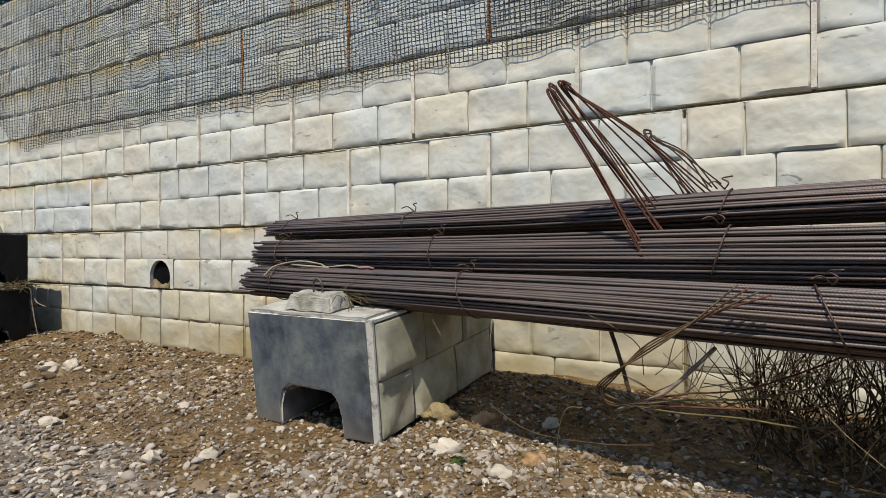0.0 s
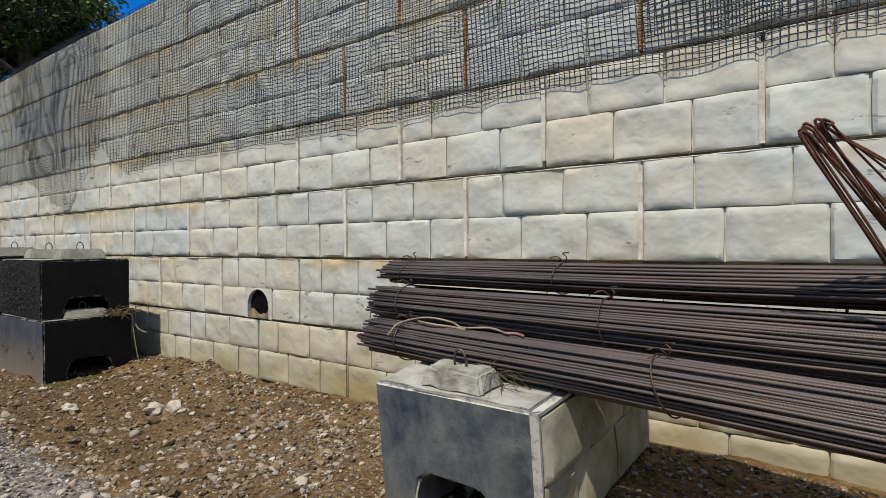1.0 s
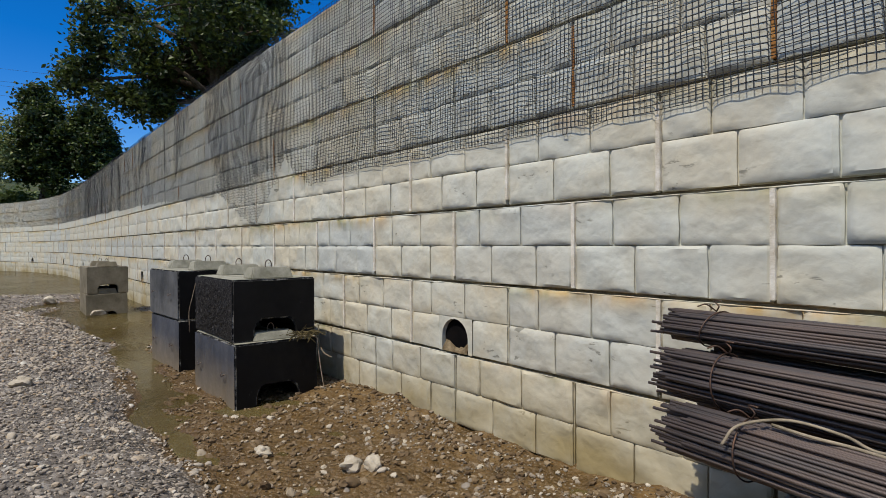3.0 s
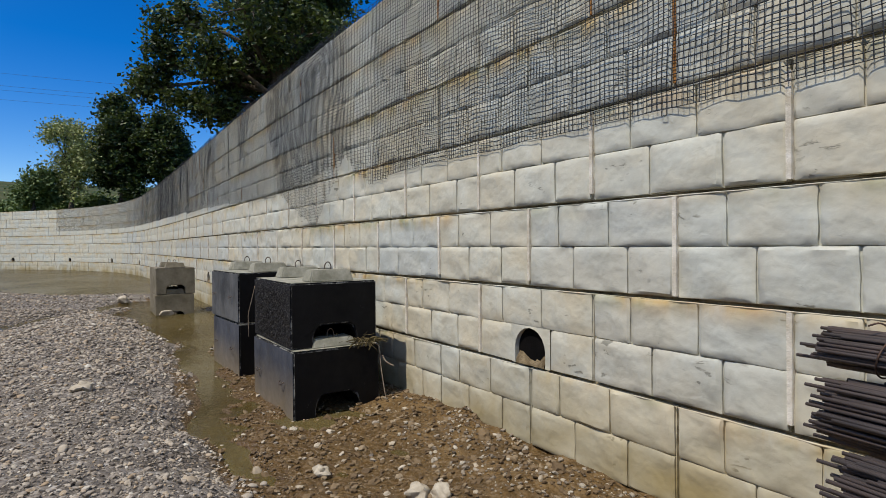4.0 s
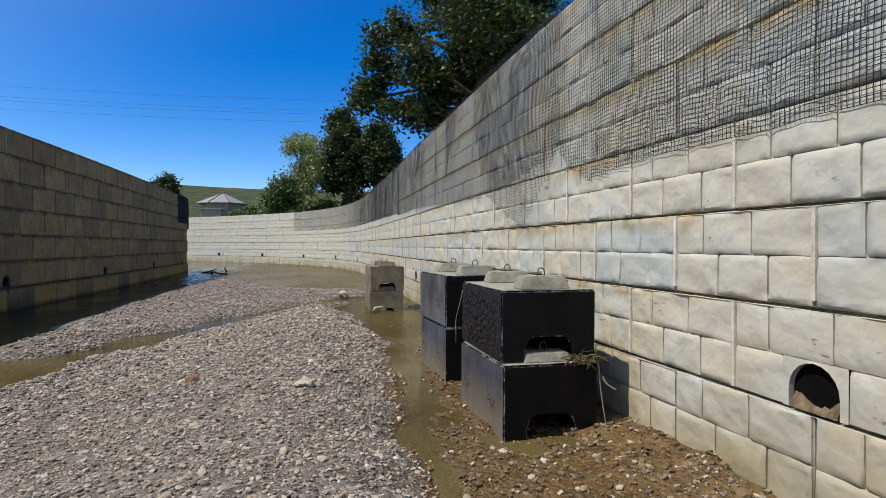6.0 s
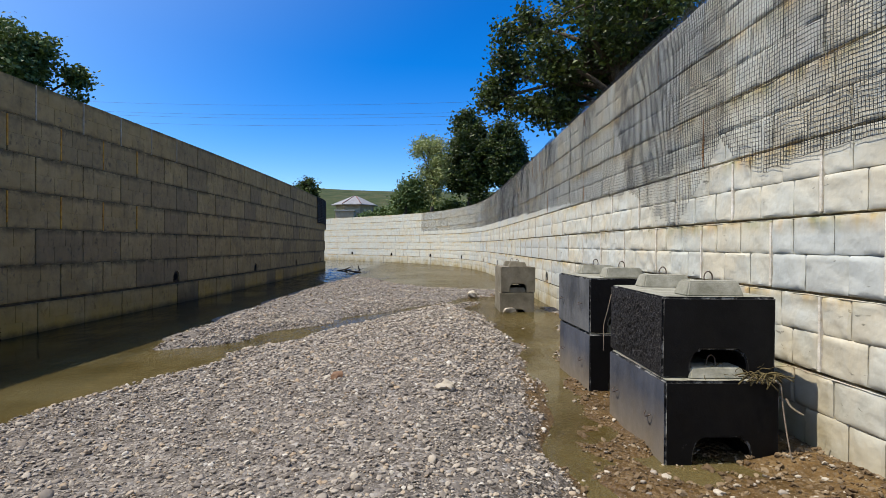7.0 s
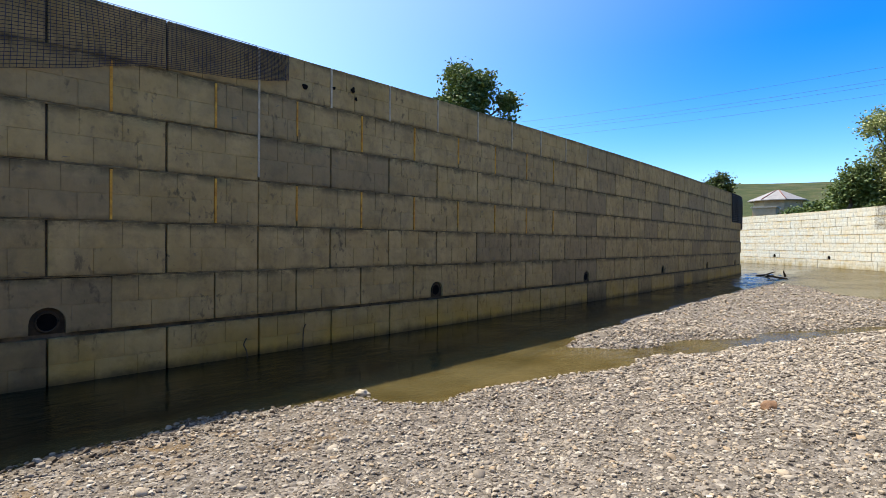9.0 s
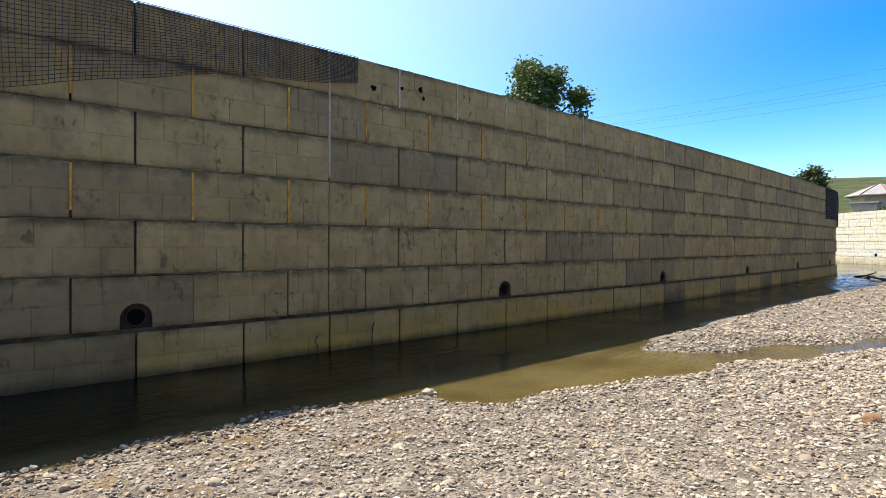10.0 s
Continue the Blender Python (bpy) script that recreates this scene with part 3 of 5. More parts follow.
BAR = [(24, -4.45), (-2, -4.42), (-4.2, -4.40), (-5.36, -4.28), (-6.4, -4.08), (-7.2, -3.95), (-7.2, -3.58), (-7.5, -3.25), (-8.3, -3.0), (-9.0, -2.76), (-9.9, -2.52), (-12.0, -1.9), (-14.4, -0.6), (-16.7, 0.65),
       (-18.0, 1.5), (-16.3, 1.05), (-13.9, 1.6), (-11.6, 1.75), (-10.3, 1.75), (-8.8, 1.6), (-7.5, 1.5), (-6.8, 1.4), (-6.0, 1.42), (-5.2, 1.62), (-4.6, 1.8), (-4.0, 4.5), (24, 4.5)]
ISLAND = [(-10.9, -3.55), (-12.5, -3.85), (-14.6, -4.0), (-19.5, -4.05), (-25, -3.9), (-29.8, -3.5), (-27, -2.0), (-24.3, -1.1), (-22.3, 0.5), (-21.5, 1.8), (-21.3, 4.5), (-19.9, 4.5), (-20.3, 2.4),
          (-19.3, 1.3), (-16.9, -0.15), (-14.6, -1.45), (-12.5, -2.37), (-11.4, -2.95)]
STRIP = [(-18.5, 4.5), (-17, 3.05), (-15, 3.1), (-14, 2.9), (-11, 2.25), (-9.6, 2.0), (-8.8, 1.95), (-7.6, 1.95), (-6.6, 1.98), (-5.6, 2.1), (-4.7, 1.9), (-3.8, 1.8), (-3.8, 4.5)]


def water_at(px, py):
    """Height of the water; the pools under the lit wall lie a little lower than the run."""
    return W - 0.06 * smoothstep(0.9, 1.4, py) * smoothstep(-16, -10, px) * smoothstep(-3.3, -4.3, px)


def bed(px, py):
    """Height of the river bed, and how muddy it is."""
    px, py = np.asarray(px, float), np.asarray(py, float)
    wob = 0.16 * np.sin(px * 2.1 + 1.7 * np.sin(py * 1.3)) + 0.1 * np.sin(px * 5.3 + py * 4.1)
    bar, isl, strip = signed(px, py, BAR) + wob * 0.6, signed(px, py, ISLAND) + wob * 0.6, signed(px, py, STRIP) + wob * 0.5
    sd = np.maximum(np.maximum(bar, isl), strip)
    ridge = 0.23 * np.exp(-((py - 0.5) / 1.5) ** 2) * smoothstep(-3.2, -5.6, px) + 0.05 - 0.012 * smoothstep(-3.5, -2.5, px)
    ridge = np.where(py > 1.6, np.minimum(ridge, 0.06 - 0.028 * smoothstep(-3.4, -4.6, px) * smoothstep(3.0, 2.5, py)), ridge)
    ridge = ridge + 0.12 * smoothstep(2.6, 3.5, py) * smoothstep(-4.5, -1.5, px)
    isl_h = 0.16
    amp = np.where(isl >= np.maximum(bar, strip), isl_h, ridge)
    up = amp * (1 - np.exp(-np.maximum(sd, 0) / 0.45))
    down = -0.30 * (1 - np.exp(np.minimum(sd, 0) / 0.7))
    lumps = 0.018 * np.sin(px * 3.7 + 2 * np.sin(py * 2.9)) * np.sin(py * 4.3 + 1.4 * np.sin(px * 2.3)) + 0.008 * np.sin(px * 11 + py * 7) * np.sin(py * 13 - px * 5)
    lv = water_at(px, py)
    z = lv + up + down + lumps * smoothstep(-0.2, 0.5, sd)
    clod = np.sin(px * 5.1 + 1.9 * np.sin(py * 3.7)) * np.sin(py * 6.3 + 1.3 * np.sin(px * 4.1)) + 0.6 * np.sin(px * 14.0 + 2.0 * np.sin(py * 9.0)) * np.sin(py * 15.5 - px * 3.0)
    z = z + 0.03 * clod * smoothstep(1.5, 2.0, py) * smoothstep(-9, -7, px) * smoothstep(-2.6, -3.8, px) * smoothstep(-0.1, 0.25, sd)
    flat = lv - 0.045 + 0.07 * smoothstep(-8.6, -6.7, px) + 0.022 * clod
    z = np.where((py > 1.3) & (py < 2.6) & (px < -3.6), np.maximum(z, flat - 0.25 * smoothstep(1.7, 1.3, py)), z)
    z = z + 0.05 * np.exp(-((px + 1.42) / 0.2) ** 2 - ((py - 2.5) / 0.55) ** 2) - 0.035 * np.exp(-((px + 1.85) / 0.55) ** 2 - ((py - 2.1) / 0.35) ** 2)
    z = z - 0.035 * np.exp(-((px + 6.9) / 0.35) ** 2 - ((py - 2.4) / 0.5) ** 2)
    z = z + 0.02 * np.exp(-((px + 6.75) / 0.35) ** 2 - ((py - 2.65) / 0.4) ** 2) + 0.07 * np.exp(-((px + 6.3) / 0.7) ** 2 - ((py - 3.3) / 0.25) ** 2)
    z = z + 0.22 * np.exp(-((px + 37.5) / 2.5) ** 2 - ((py + 4.2) / 1.0) ** 2)
    mud = smoothstep(1.05, 1.7, py) * smoothstep(-12, -8, px)
    mud = np.maximum(mud, np.where(sd < 0.05, 0.8, 0) * smoothstep(0.9, 1.4, py))
    mud = mud * (1 - 0.25 * smoothstep(-4.2, -1.6, px))
    mud = np.maximum(mud, 0.45 * smoothstep(-4.0, -3.0, px) * smoothstep(-0.5, 1.0, py))
    mud = np.maximum(mud, 0.42 * smoothstep(-2.2, -3.4, py) * smoothstep(-8, -6, px))
    return z, mud


def axis(marks):
    """Grid lines from (start, step) marks; the last mark is the end."""
    out = []
    for (a, step), (b, _) in zip(marks, marks[1:]):
        n = max(1, round((b - a) / step))
        out += [a + (b - a) * i / n for i in range(n)]
    return np.array(out + [marks[-1][0]])


gx = axis([(-90, 2.0), (-40, 0.7), (-22, 0.25), (-12, 0.09), (1.6, 0.3), (6, 1.5), (24, 0)])
gy = axis([(-44, 2.0), (-8, 0.4), (-4.8, 0.12), (-1.5, 0.09), (3.6, 0.3), (4.4, 0)])
GX, GY = np.meshgrid(gx, gy)
GZ, GM = bed(GX, GY)
nxg, nyg = len(gx), len(gy)
idx = np.arange(nxg * nyg).reshape(nyg, nxg)
quads = np.stack([idx[:-1, :-1], idx[:-1, 1:], idx[1:, 1:], idx[1:, :-1]], -1).reshape(-1, 4)
riverbed = mesh_object("ground", np.stack([GX.ravel(), GY.ravel(), GZ.ravel()], -1).tolist(), quads.tolist(), M_GROUND, smooth=True)
attr = riverbed.data.attributes.new("mud", "FLOAT", "POINT")
attr.data.foreach_set("value", GM.ravel().astype(np.float32))
tagged(riverbed, "river bed of grey gravel with brown mud along the wall", "ground", kind="structure")

wx, wy = axis([(-90, 3), (-42, 0.16), (-19, 0.5), (-3, 3), (24, 0)]), axis([(-44, 3), (-6.9, 0.14), (-3.0, 1.3), (0.9, 0.1), (1.4, 1.0), (4.3, 0)])
WX, WY = np.meshgrid(wx, wy)
# the run beside the shaded wall is ruffled
ruffle = smoothstep(-19, -26, WX) * smoothstep(-42, -38, WX) * smoothstep(-3.2, -4.0, WY) * smoothstep(-6.5, -6.2, WY)
WZ = water_at(WX, WY) + 0.011 * ruffle * (np.sin(WX * 9 + 1.5 * np.sin(WY * 4)) + np.sin(WX * 6 - WY * 8 + 2 * np.sin(WX * 1.3)) + 0.7 * np.sin(WX * 15 + WY * 11))
wi = np.arange(len(wx) * len(wy)).reshape(len(wy), len(wx))
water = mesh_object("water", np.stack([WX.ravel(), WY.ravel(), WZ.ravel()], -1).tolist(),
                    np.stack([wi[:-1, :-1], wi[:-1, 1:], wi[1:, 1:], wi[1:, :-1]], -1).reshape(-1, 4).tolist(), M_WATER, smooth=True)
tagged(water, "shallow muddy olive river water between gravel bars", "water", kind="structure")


# ---- banks behind the walls ----
def bank_height(x, y):
    d = math.hypot(x + 30, y)
    h = 3.95 + 0.03 * max(0, d - 45)
    far = float(smoothstep(140, 420, d))
    return min(h, 7.5) + far * (41 + 4 * math.sin(x * 0.006 + 1.0) + 3 * math.sin(y * 0.011 + x * 0.004))


def bank(name, line, s0, s1, steps, label):
    offs = [0.85, 2, 4, 8, 14, 25, 45, 80]
    verts, faces = [], []
    for i in range(steps + 1):
        s = s0 + (s1 - s0) * i / steps
        for o in offs:
            p = line.out(s, -o, 0)
            verts.append((p.x, p.y, bank_height(p.x, p.y) if o > 1 else 4.0))
    w = len(offs)
    for i in range(steps):
        for k in range(w - 1):
            faces.append((i * w + k, i * w + k + 1, (i + 1) * w + k + 1, (i + 1) * w + k))
    return tagged(mesh_object(name, verts, faces, M_HILL, smooth=True), label, "ground", kind="structure")


bank("ground_north", LIT, 0.2, LIT.s[-1] - 0.3, 90, "grassy bank and low green hills behind the wall")
bank("ground_south", SHADE, 0.2, SHADE.s[-1] - 0.1, 30, "grassy bank behind the shaded wall")

verts, faces = [], []
RADII, SECTORS = (70, 85, 105, 130, 160, 200, 250, 310, 370, 430, 520, 800, 1600, 4000), 120
for r in RADII:
    for i in range(SECTORS):
        a = 2 * math.pi * i / SECTORS
        x, y = -30 + r * math.cos(a), -5 + r * math.sin(a)
        verts.append((x, y, bank_height(x, y) - 0.06 + (0.8 * noise.noise(Vector((x * 0.03, y * 0.03, 0))) if r > 120 else 0)))
for k in range(len(RADII) - 1):
    for i in range(SECTORS):
        j = (i + 1) % SECTORS
        faces.append((k * SECTORS + i, (k + 1) * SECTORS + i, (k + 1) * SECTORS + j, k * SECTORS + j))
tagged(mesh_object("ground_hills", verts, faces, M_HILL, smooth=True), "low green and straw-coloured hills all round", "ground", kind="structure")


# ---- loose casting blocks ----
ARCH = [(-0.45, 0.0), (-0.23, 0.0), (-0.225, 0.10), (-0.20, 0.17), (-0.15, 0.205), (0.15, 0.205), (0.20, 0.17), (0.225, 0.10), (0.23, 0.0), (0.45, 0.0), (0.45, 0.6), (-0.45, 0.6)]


def frustum(bm, cx, cy, z0, z1, hx, hy, shrink):
    base = [bm.verts.new((cx + sx * hx, cy + sy * hy, z0)) for sx, sy in ((-1, -1), (1, -1), (1, 1), (-1, 1))]
    top = [bm.verts.new((cx + sx * (hx - shrink), cy + sy * (hy - shrink), z1)) for sx, sy in ((-1, -1), (1, -1), (1, 1), (-1, 1))]
    bm.faces.new(base[::-1])
    bm.faces.new(top)
    for i in range(4):
        bm.faces.new((base[i], base[(i + 1) % 4], top[(i + 1) % 4], top[i]))


def casting_block(m, label, body_mat, side_mat=None, stone_face=False, lug_mat=None, side_loops=False, rough_side=False, seed=0, edge_mat=None, rise=1.0, lug_at=0.71, lug_h=0.115):
    """A hollow-bottomed wall block 1.24 long, 0.9 deep and 0.6 high, with two lugs on top. x along its length, its face at -y."""
    thing = empty("concrete_block", m, label, "concrete block", "loose wall blocks")
    half = BLOCK / 2
    bm = bmesh.new()
    rings = [[bm.verts.new((x, y, z * (rise if z < 0.5 else 1))) for y, z in ARCH] for x in (-half, -half / 3, half / 3, half)]
    for a, b in zip(rings, rings[1:]):
        for i in range(len(ARCH)):
            j = (i + 1) % len(ARCH)
            bm.faces.new((a[i], b[i], b[j], a[j]))
    for ring, flip in ((rings[0], True), (rings[-1], False)):
        # the end is three quads round the arch
        r = ring
        for f in ((r[0], r[1], r[2], r[3], r[4], r[11]), (r[4], r[5], r[10], r[11]), (r[5], r[6], r[7], r[8], r[9], r[10])):
            bm.faces.new(f if flip else f[::-1])
    bmesh.ops.recalc_face_normals(bm, faces=bm.faces)
    sharp = [e for e in bm.edges if len(e.link_faces) == 2 and e.calc_face_angle() > 0.5]
    bmesh.ops.bevel(bm, geom=sharp, offset=0.013, segments=2, affect="EDGES", material=1 if edge_mat else -1)
    rng = random.Random(seed)
    for v in bm.verts:
        v.co += Vector((rng.uniform(-1, 1), rng.uniform(-1, 1), rng.uniform(-1, 1))) * 0.0025
    body = part("body", bm, body_mat, thing, smooth=False)
    if edge_mat:
        body.data.materials.append(edge_mat)
    if side_mat:
        verts, faces = [], []
        n, k = (60, 30) if rough_side else (24, 12)
        for j in range(k + 1):
            for i in range(n + 1):
                u, v = i / n, j / k
                edge = min(u, 1 - u, v, 1 - v) * 8
                d = 0.003 * noise.noise(Vector((u * 6, v * 3, seed)))
                if rough_side:
                    d = 0.014 * noise.noise(Vector((u * 26, v * 13, seed))) + 0.012 * noise.noise(Vector((u * 61, v * 30, seed + 3))) + 0.006
                verts.append((-half + 0.01 + (BLOCK - 0.02) * u, -0.453 - max(0.0, 0.004 + d) * min(1, edge), 0.012 + 0.576 * v))
        for j in range(k):
            for i in range(n):
                a = j * (n + 1) + i
                faces.append((a, a + 1, a + n + 2, a + n + 1))
        mesh_object("coated_face", verts, faces, side_mat, thing, not rough_side)
    if stone_face:
        v, f = block_face(seed + 900, ((0.24, 0.62), (0.36, 0.70)), 0.034, 0.03, BLOCK, (9, 7))
        v = [((x - half) * 0.975, -0.497 + min(y, 0.06), 0.295 + (z - 0.3) * 0.95) for x, y, z in v]
        slab = mesh_object("face_slab", v[:8], [q for q in f if q[0] < 8], M_TANSTONE, thing, False, "tan split-stone face")
        for x0, x1, z0, z1 in ((-half + 0.004, -half + 0.017, 0.006, 0.594), (half - 0.017, half - 0.004, 0.006, 0.594), (-half + 0.022, half - 0.022, 0.580, 0.594)):
            bv, bf = box_data(x0, x1, -0.482, -0.44, z0, z1)
            mesh_object("border", bv, bf, M_WORNPALE, thing)
        per = 10 * 8 + 2 * (9 + 7)
        for k in range(6):
            a = 8 + k * per
            face = mesh_object("stone", v[a:a + per], [tuple(n - a for n in q) for q in f if a <= q[0] < a + per], M_TANSTONE, slab, True)
            face.data.set_sharp_from_angle(angle=radians(38))
    if edge_mat is M_WORNBLACK:
        bm = bmesh.new()
        bmesh.ops.create_grid(bm, x_segments=24, y_segments=18, size=0.5)
        for v in bm.verts:
            x, y = v.co.x * 1.215, v.co.y * 0.875
            rag = 0.012 * noise.noise(Vector((x * 11, y * 11, seed)))
            v.co = Vector((x + (rag if abs(v.co.x) > 0.49 else 0), y + (rag if abs(v.co.y) > 0.49 else 0), 0.6030 + 0.0015 * noise.noise(Vector((x * 14, y * 14, seed)))))
        part("top_face", bm, M_LUGDARK, thing, "bare dusty concrete top", True)
    for sx in (-1, 1):
        bm = bmesh.new()
        frustum(bm, sx * half * lug_at, 0, 0.598, 0.6 + lug_h, 0.10 if stone_face else 0.125, 0.185 if stone_face else 0.235, 0.035)
        bmesh.ops.bevel(bm, geom=list(bm.edges), offset=0.012, segments=2, affect="EDGES")
        if stone_face:
            bmesh.ops.subdivide_edges(bm, edges=list(bm.edges), cuts=5, use_grid_fill=True)
            for v in bm.verts:
                v.co += Vector((1, 1, 0.8)) * (0.012 * noise.noise(v.co * 11) + 0.008 * noise.noise(v.co * 27 + Vector((3, 1, sx))))
        lug = part("lug", bm, lug_mat or M_LUGDARK, thing, "grey cast lug")
        loop = [(sx * half * lug_at, 0.035 * math.cos(a), 0.62 + lug_h + 0.05 * math.sin(a)) for a in np.linspace(-0.7, math.pi + 0.7, 12)]
        tubes("lifting_loop", [loop], 0.006, M_STEEL, lug)
    if side_loops:
        for sx in (-0.38, 0.36):
            loop = [(sx + 0.05 * math.cos(a), -0.47 - 0.03 * math.sin(a), 0.30 + 0.012 * math.cos(2 * a)) for a in np.linspace(0, math.pi, 9)]
            tubes("side_loop", [loop], 0.005, M_STEEL, thing)
    return thing


# the block under the rebar: its hollow end towards the river, its stone face to +x
carrier = casting_block(pose(-1.972, 2.749, 0.121, 0.1, -5.86, 89.6) @ Matrix.Diagonal((0.98, 0.93, 1.03, 1)), "concrete wall block with blue-grey coated end carrying the rebar", M_BITBLUE, stone_face=True, lug_mat=M_LUG, seed=1, edge_mat=M_WORNPALE, rise=1.08, lug_at=0.79, lug_h=0.09)
bm = bmesh.new()
bmesh.ops.create_grid(bm, x_segments=30, y_segments=22, size=0.5)
for v in bm.verts:
    x, y = v.co.x * 1.21, v.co.y * 0.868
    ragged = 0.02 * noise.noise(Vector((x * 9, y * 9, 2)))
    v.co = Vector((x + (ragged if abs(v.co.x) > 0.49 else 0), y + (ragged if abs(v.co.y) > 0.49 else 0), 0.6035 + 0.002 * noise.noise(Vector((x * 12, y * 12, 5)))))
low = bmesh.ops.extrude_face_region(bm, geom=list(bm.faces))
for v in [g for g in low["geom"] if isinstance(g, bmesh.types.BMVert)]:
    v.co.z = 0.592
bmesh.ops.recalc_face_normals(bm, faces=bm.faces)
part("top_crust", bm, M_CONC, carrier, "pale bare concrete top with chipped edges")
casting_block(pose(2.1, 2.70, 0.06, 0, 0, 90), "grey concrete wall block under the far end of the rebar", M_CONC, stone_face=True, seed=2)
# stack beside the puddle
casting_block(pose(-7.64, 2.573, -0.05, 0, 0, 1.5) @ Matrix.Diagonal((1, 0.94, 1.05, 1)), "black-coated concrete block at the foot of a stack", M_BLACK, side_mat=M_BIT, side_loops=True, lug_h=0.08, seed=3, edge_mat=M_WORNBLACK)
casting_block(pose(-7.72, 2.593, 0.584, 0, 0, 0.5) @ Matrix.Diagonal((1, 0.94, 1, 1)), "black-coated concrete block with a rough face on a stack", M_BLACK, side_mat=M_BITROUGH, rough_side=True, seed=4, edge_mat=M_WORNBLACK)
casting_block(pose(-9.72, 2.553, -0.055, 0, 0, 3) @ Matrix.Diagonal((1, 0.94, 1.09, 1)), "dark grey coated block at the foot of the second stack", M_BLACK, side_mat=M_BIT, side_loops=True, lug_h=0.08, seed=5, edge_mat=M_WORNBLACK)
casting_block(pose(-9.74, 2.543, 0.604, 0, 0, 3.5) @ Matrix.Diagonal((1, 0.94, 1, 1)), "worn grey coated block on the second stack", M_BLACK, side_mat=M_BITGREY, side_loops=True, seed=6, edge_mat=M_WORNBLACK)
casting_block(pose(-16.55, 2.29, -0.11, 0, 0, 0) @ Matrix.Diagonal((1, 0.87, 0.98, 1)), "plain concrete block standing in the puddle", M_SHADECONC, lug_mat=M_SHADECONC, seed=7)
casting_block(pose(-16.56, 2.30, 0.481, 0, 0, 1) @ Matrix.Diagonal((1, 0.87, 0.97, 1)), "plain concrete block with lugs on top of another", M_SHADECONC, lug_mat=M_SHADECONC, seed=8)


# ---- rebar bundles ----
def sag(line_pts):
    pts = smooth_line(line_pts, 8)
    xs = [p.x for p in pts]
    return lambda x: Vector((x, float(np.interp(x, xs, [p.y for p in pts])), float(np.interp(x, xs, [p.z for p in pts]))))


def rebar_bundle(axis_pts, ry0, rz0, ry1, rz1, label, seed, ties, bar=0.0068):
    axis_at = sag(axis_pts)
    x0, x1 = axis_pts[0][0], axis_pts[-1][0]
    thing = empty("rebar_bundle", Matrix(), label, "rebar bundle", "bundles of rebar")
    rng = random.Random(seed)
    step = bar * 2.12
    cells = []
    nz = int(rz0 / (step * 0.87)) + 1
    ny = int(ry0 / step) + 1
    for j in range(-nz, nz + 1):
        for i in range(-ny, ny + 1):
            y, z = (i + 0.5 * (j % 2)) * step, j * step * 0.87
            if (y / ry0) ** 2 + (z / rz0) ** 2 <= 1.0:
                cells.append((y / ry0, z / rz0))
    for y, z in cells:
        a, b = x0 + rng.gauss(0.02, 0.035), x1 + rng.gauss(0, 0.1)
        n = 15
        oy, oz = rng.uniform(-0.05, 0.05), rng.uniform(-0.05, 0.05)
        ph, amp = rng.uniform(0, 6.3), rng.uniform(0.001, 0.006)
        pts = []
        for k in range(n + 1):
            x = a + (b - a) * k / n
            t = (x - x0) / (x1 - x0)
            c = axis_at(x)
            wy, wz = ry0 + (ry1 - ry0) * t, rz0 + (rz1 - rz0) * t
            pts.append((x, c.y + (y + oy) * wy + amp * math.sin(x * 2.2 + ph), c.z + (z + oz) * wz + amp * math.cos(x * 1.7 + ph)))
        v, f = tube_data(pts, bar, 6)
        mesh_object("rebar", v, f, M_REBAR, thing, True)
    for x in ties:
        c = axis_at(x)
        t = (x - x0) / (x1 - x0)
        wy, wz = (ry0 + (ry1 - ry0) * t) * 1.05 + bar, (rz0 + (rz1 - rz0) * t) * 1.06 + bar
        lean = rng.uniform(-0.05, 0.05)
        ring = [(c.x + lean * math.sin(q), c.y + wy * math.cos(q), c.z + wz * math.sin(q)) for q in np.linspace(math.pi / 2, math.pi * 2.5, 30)]
        knot = [(c.x, c.y, c.z + wz), (c.x + 0.015, c.y - 0.01, c.z + wz + 0.025), (c.x - 0.01, c.y, c.z + wz + 0.045), (c.x + 0.03, c.y - 0.02, c.z + wz + 0.05)]
        tail = [(c.x, c.y, c.z + wz), (c.x - 0.03, c.y - 0.03, c.z + wz + 0.03), (c.x - 0.06, c.y - 0.05, c.z + wz + 0.02)]
        tubes("tie_wire", [ring, smooth_line(knot, 4), smooth_line(tail, 4)], 0.0034, M_WIRE, thing, 5, "dark binding wire")
    return thing


def along(x0, y0, z0, z1, z2):
    """The pile's bundles lie a little askew to the wall."""
    k = -0.122
    return [(x, y0 + k * (x - x0), z) for x, z in ((x0, z0), (-2.0, z0 + (z1 - z0) * 0.5), (-1.0, z1), (0.0, z1 + (z2 - z1) * 0.6), (1.0, z2), (3.0, z2 + 0.02))]


rebar_bundle(along(-2.82, 2.53, 0.80, 0.79, 0.765), 0.125, 0.092, 0.15, 0.108, "bundle of ribbed steel bars lying on the coated block", 11, (-2.52, -1.12, 0.26))
rebar_bundle(along(-2.97, 2.74, 0.965, 0.964, 0.975), 0.13, 0.098, 0.14, 0.118, "bundle of rust-brown ribbed bars in the middle of the pile", 12, (-2.70, -1.42, -0.08))
rebar_bundle(along(-3.07, 2.94, 1.138, 1.146, 1.175), 0.13, 0.066, 0.135, 0.075, "dark bundle of ribbed bars at the back of the pile", 13, (-2.85, -1.75, -0.08))
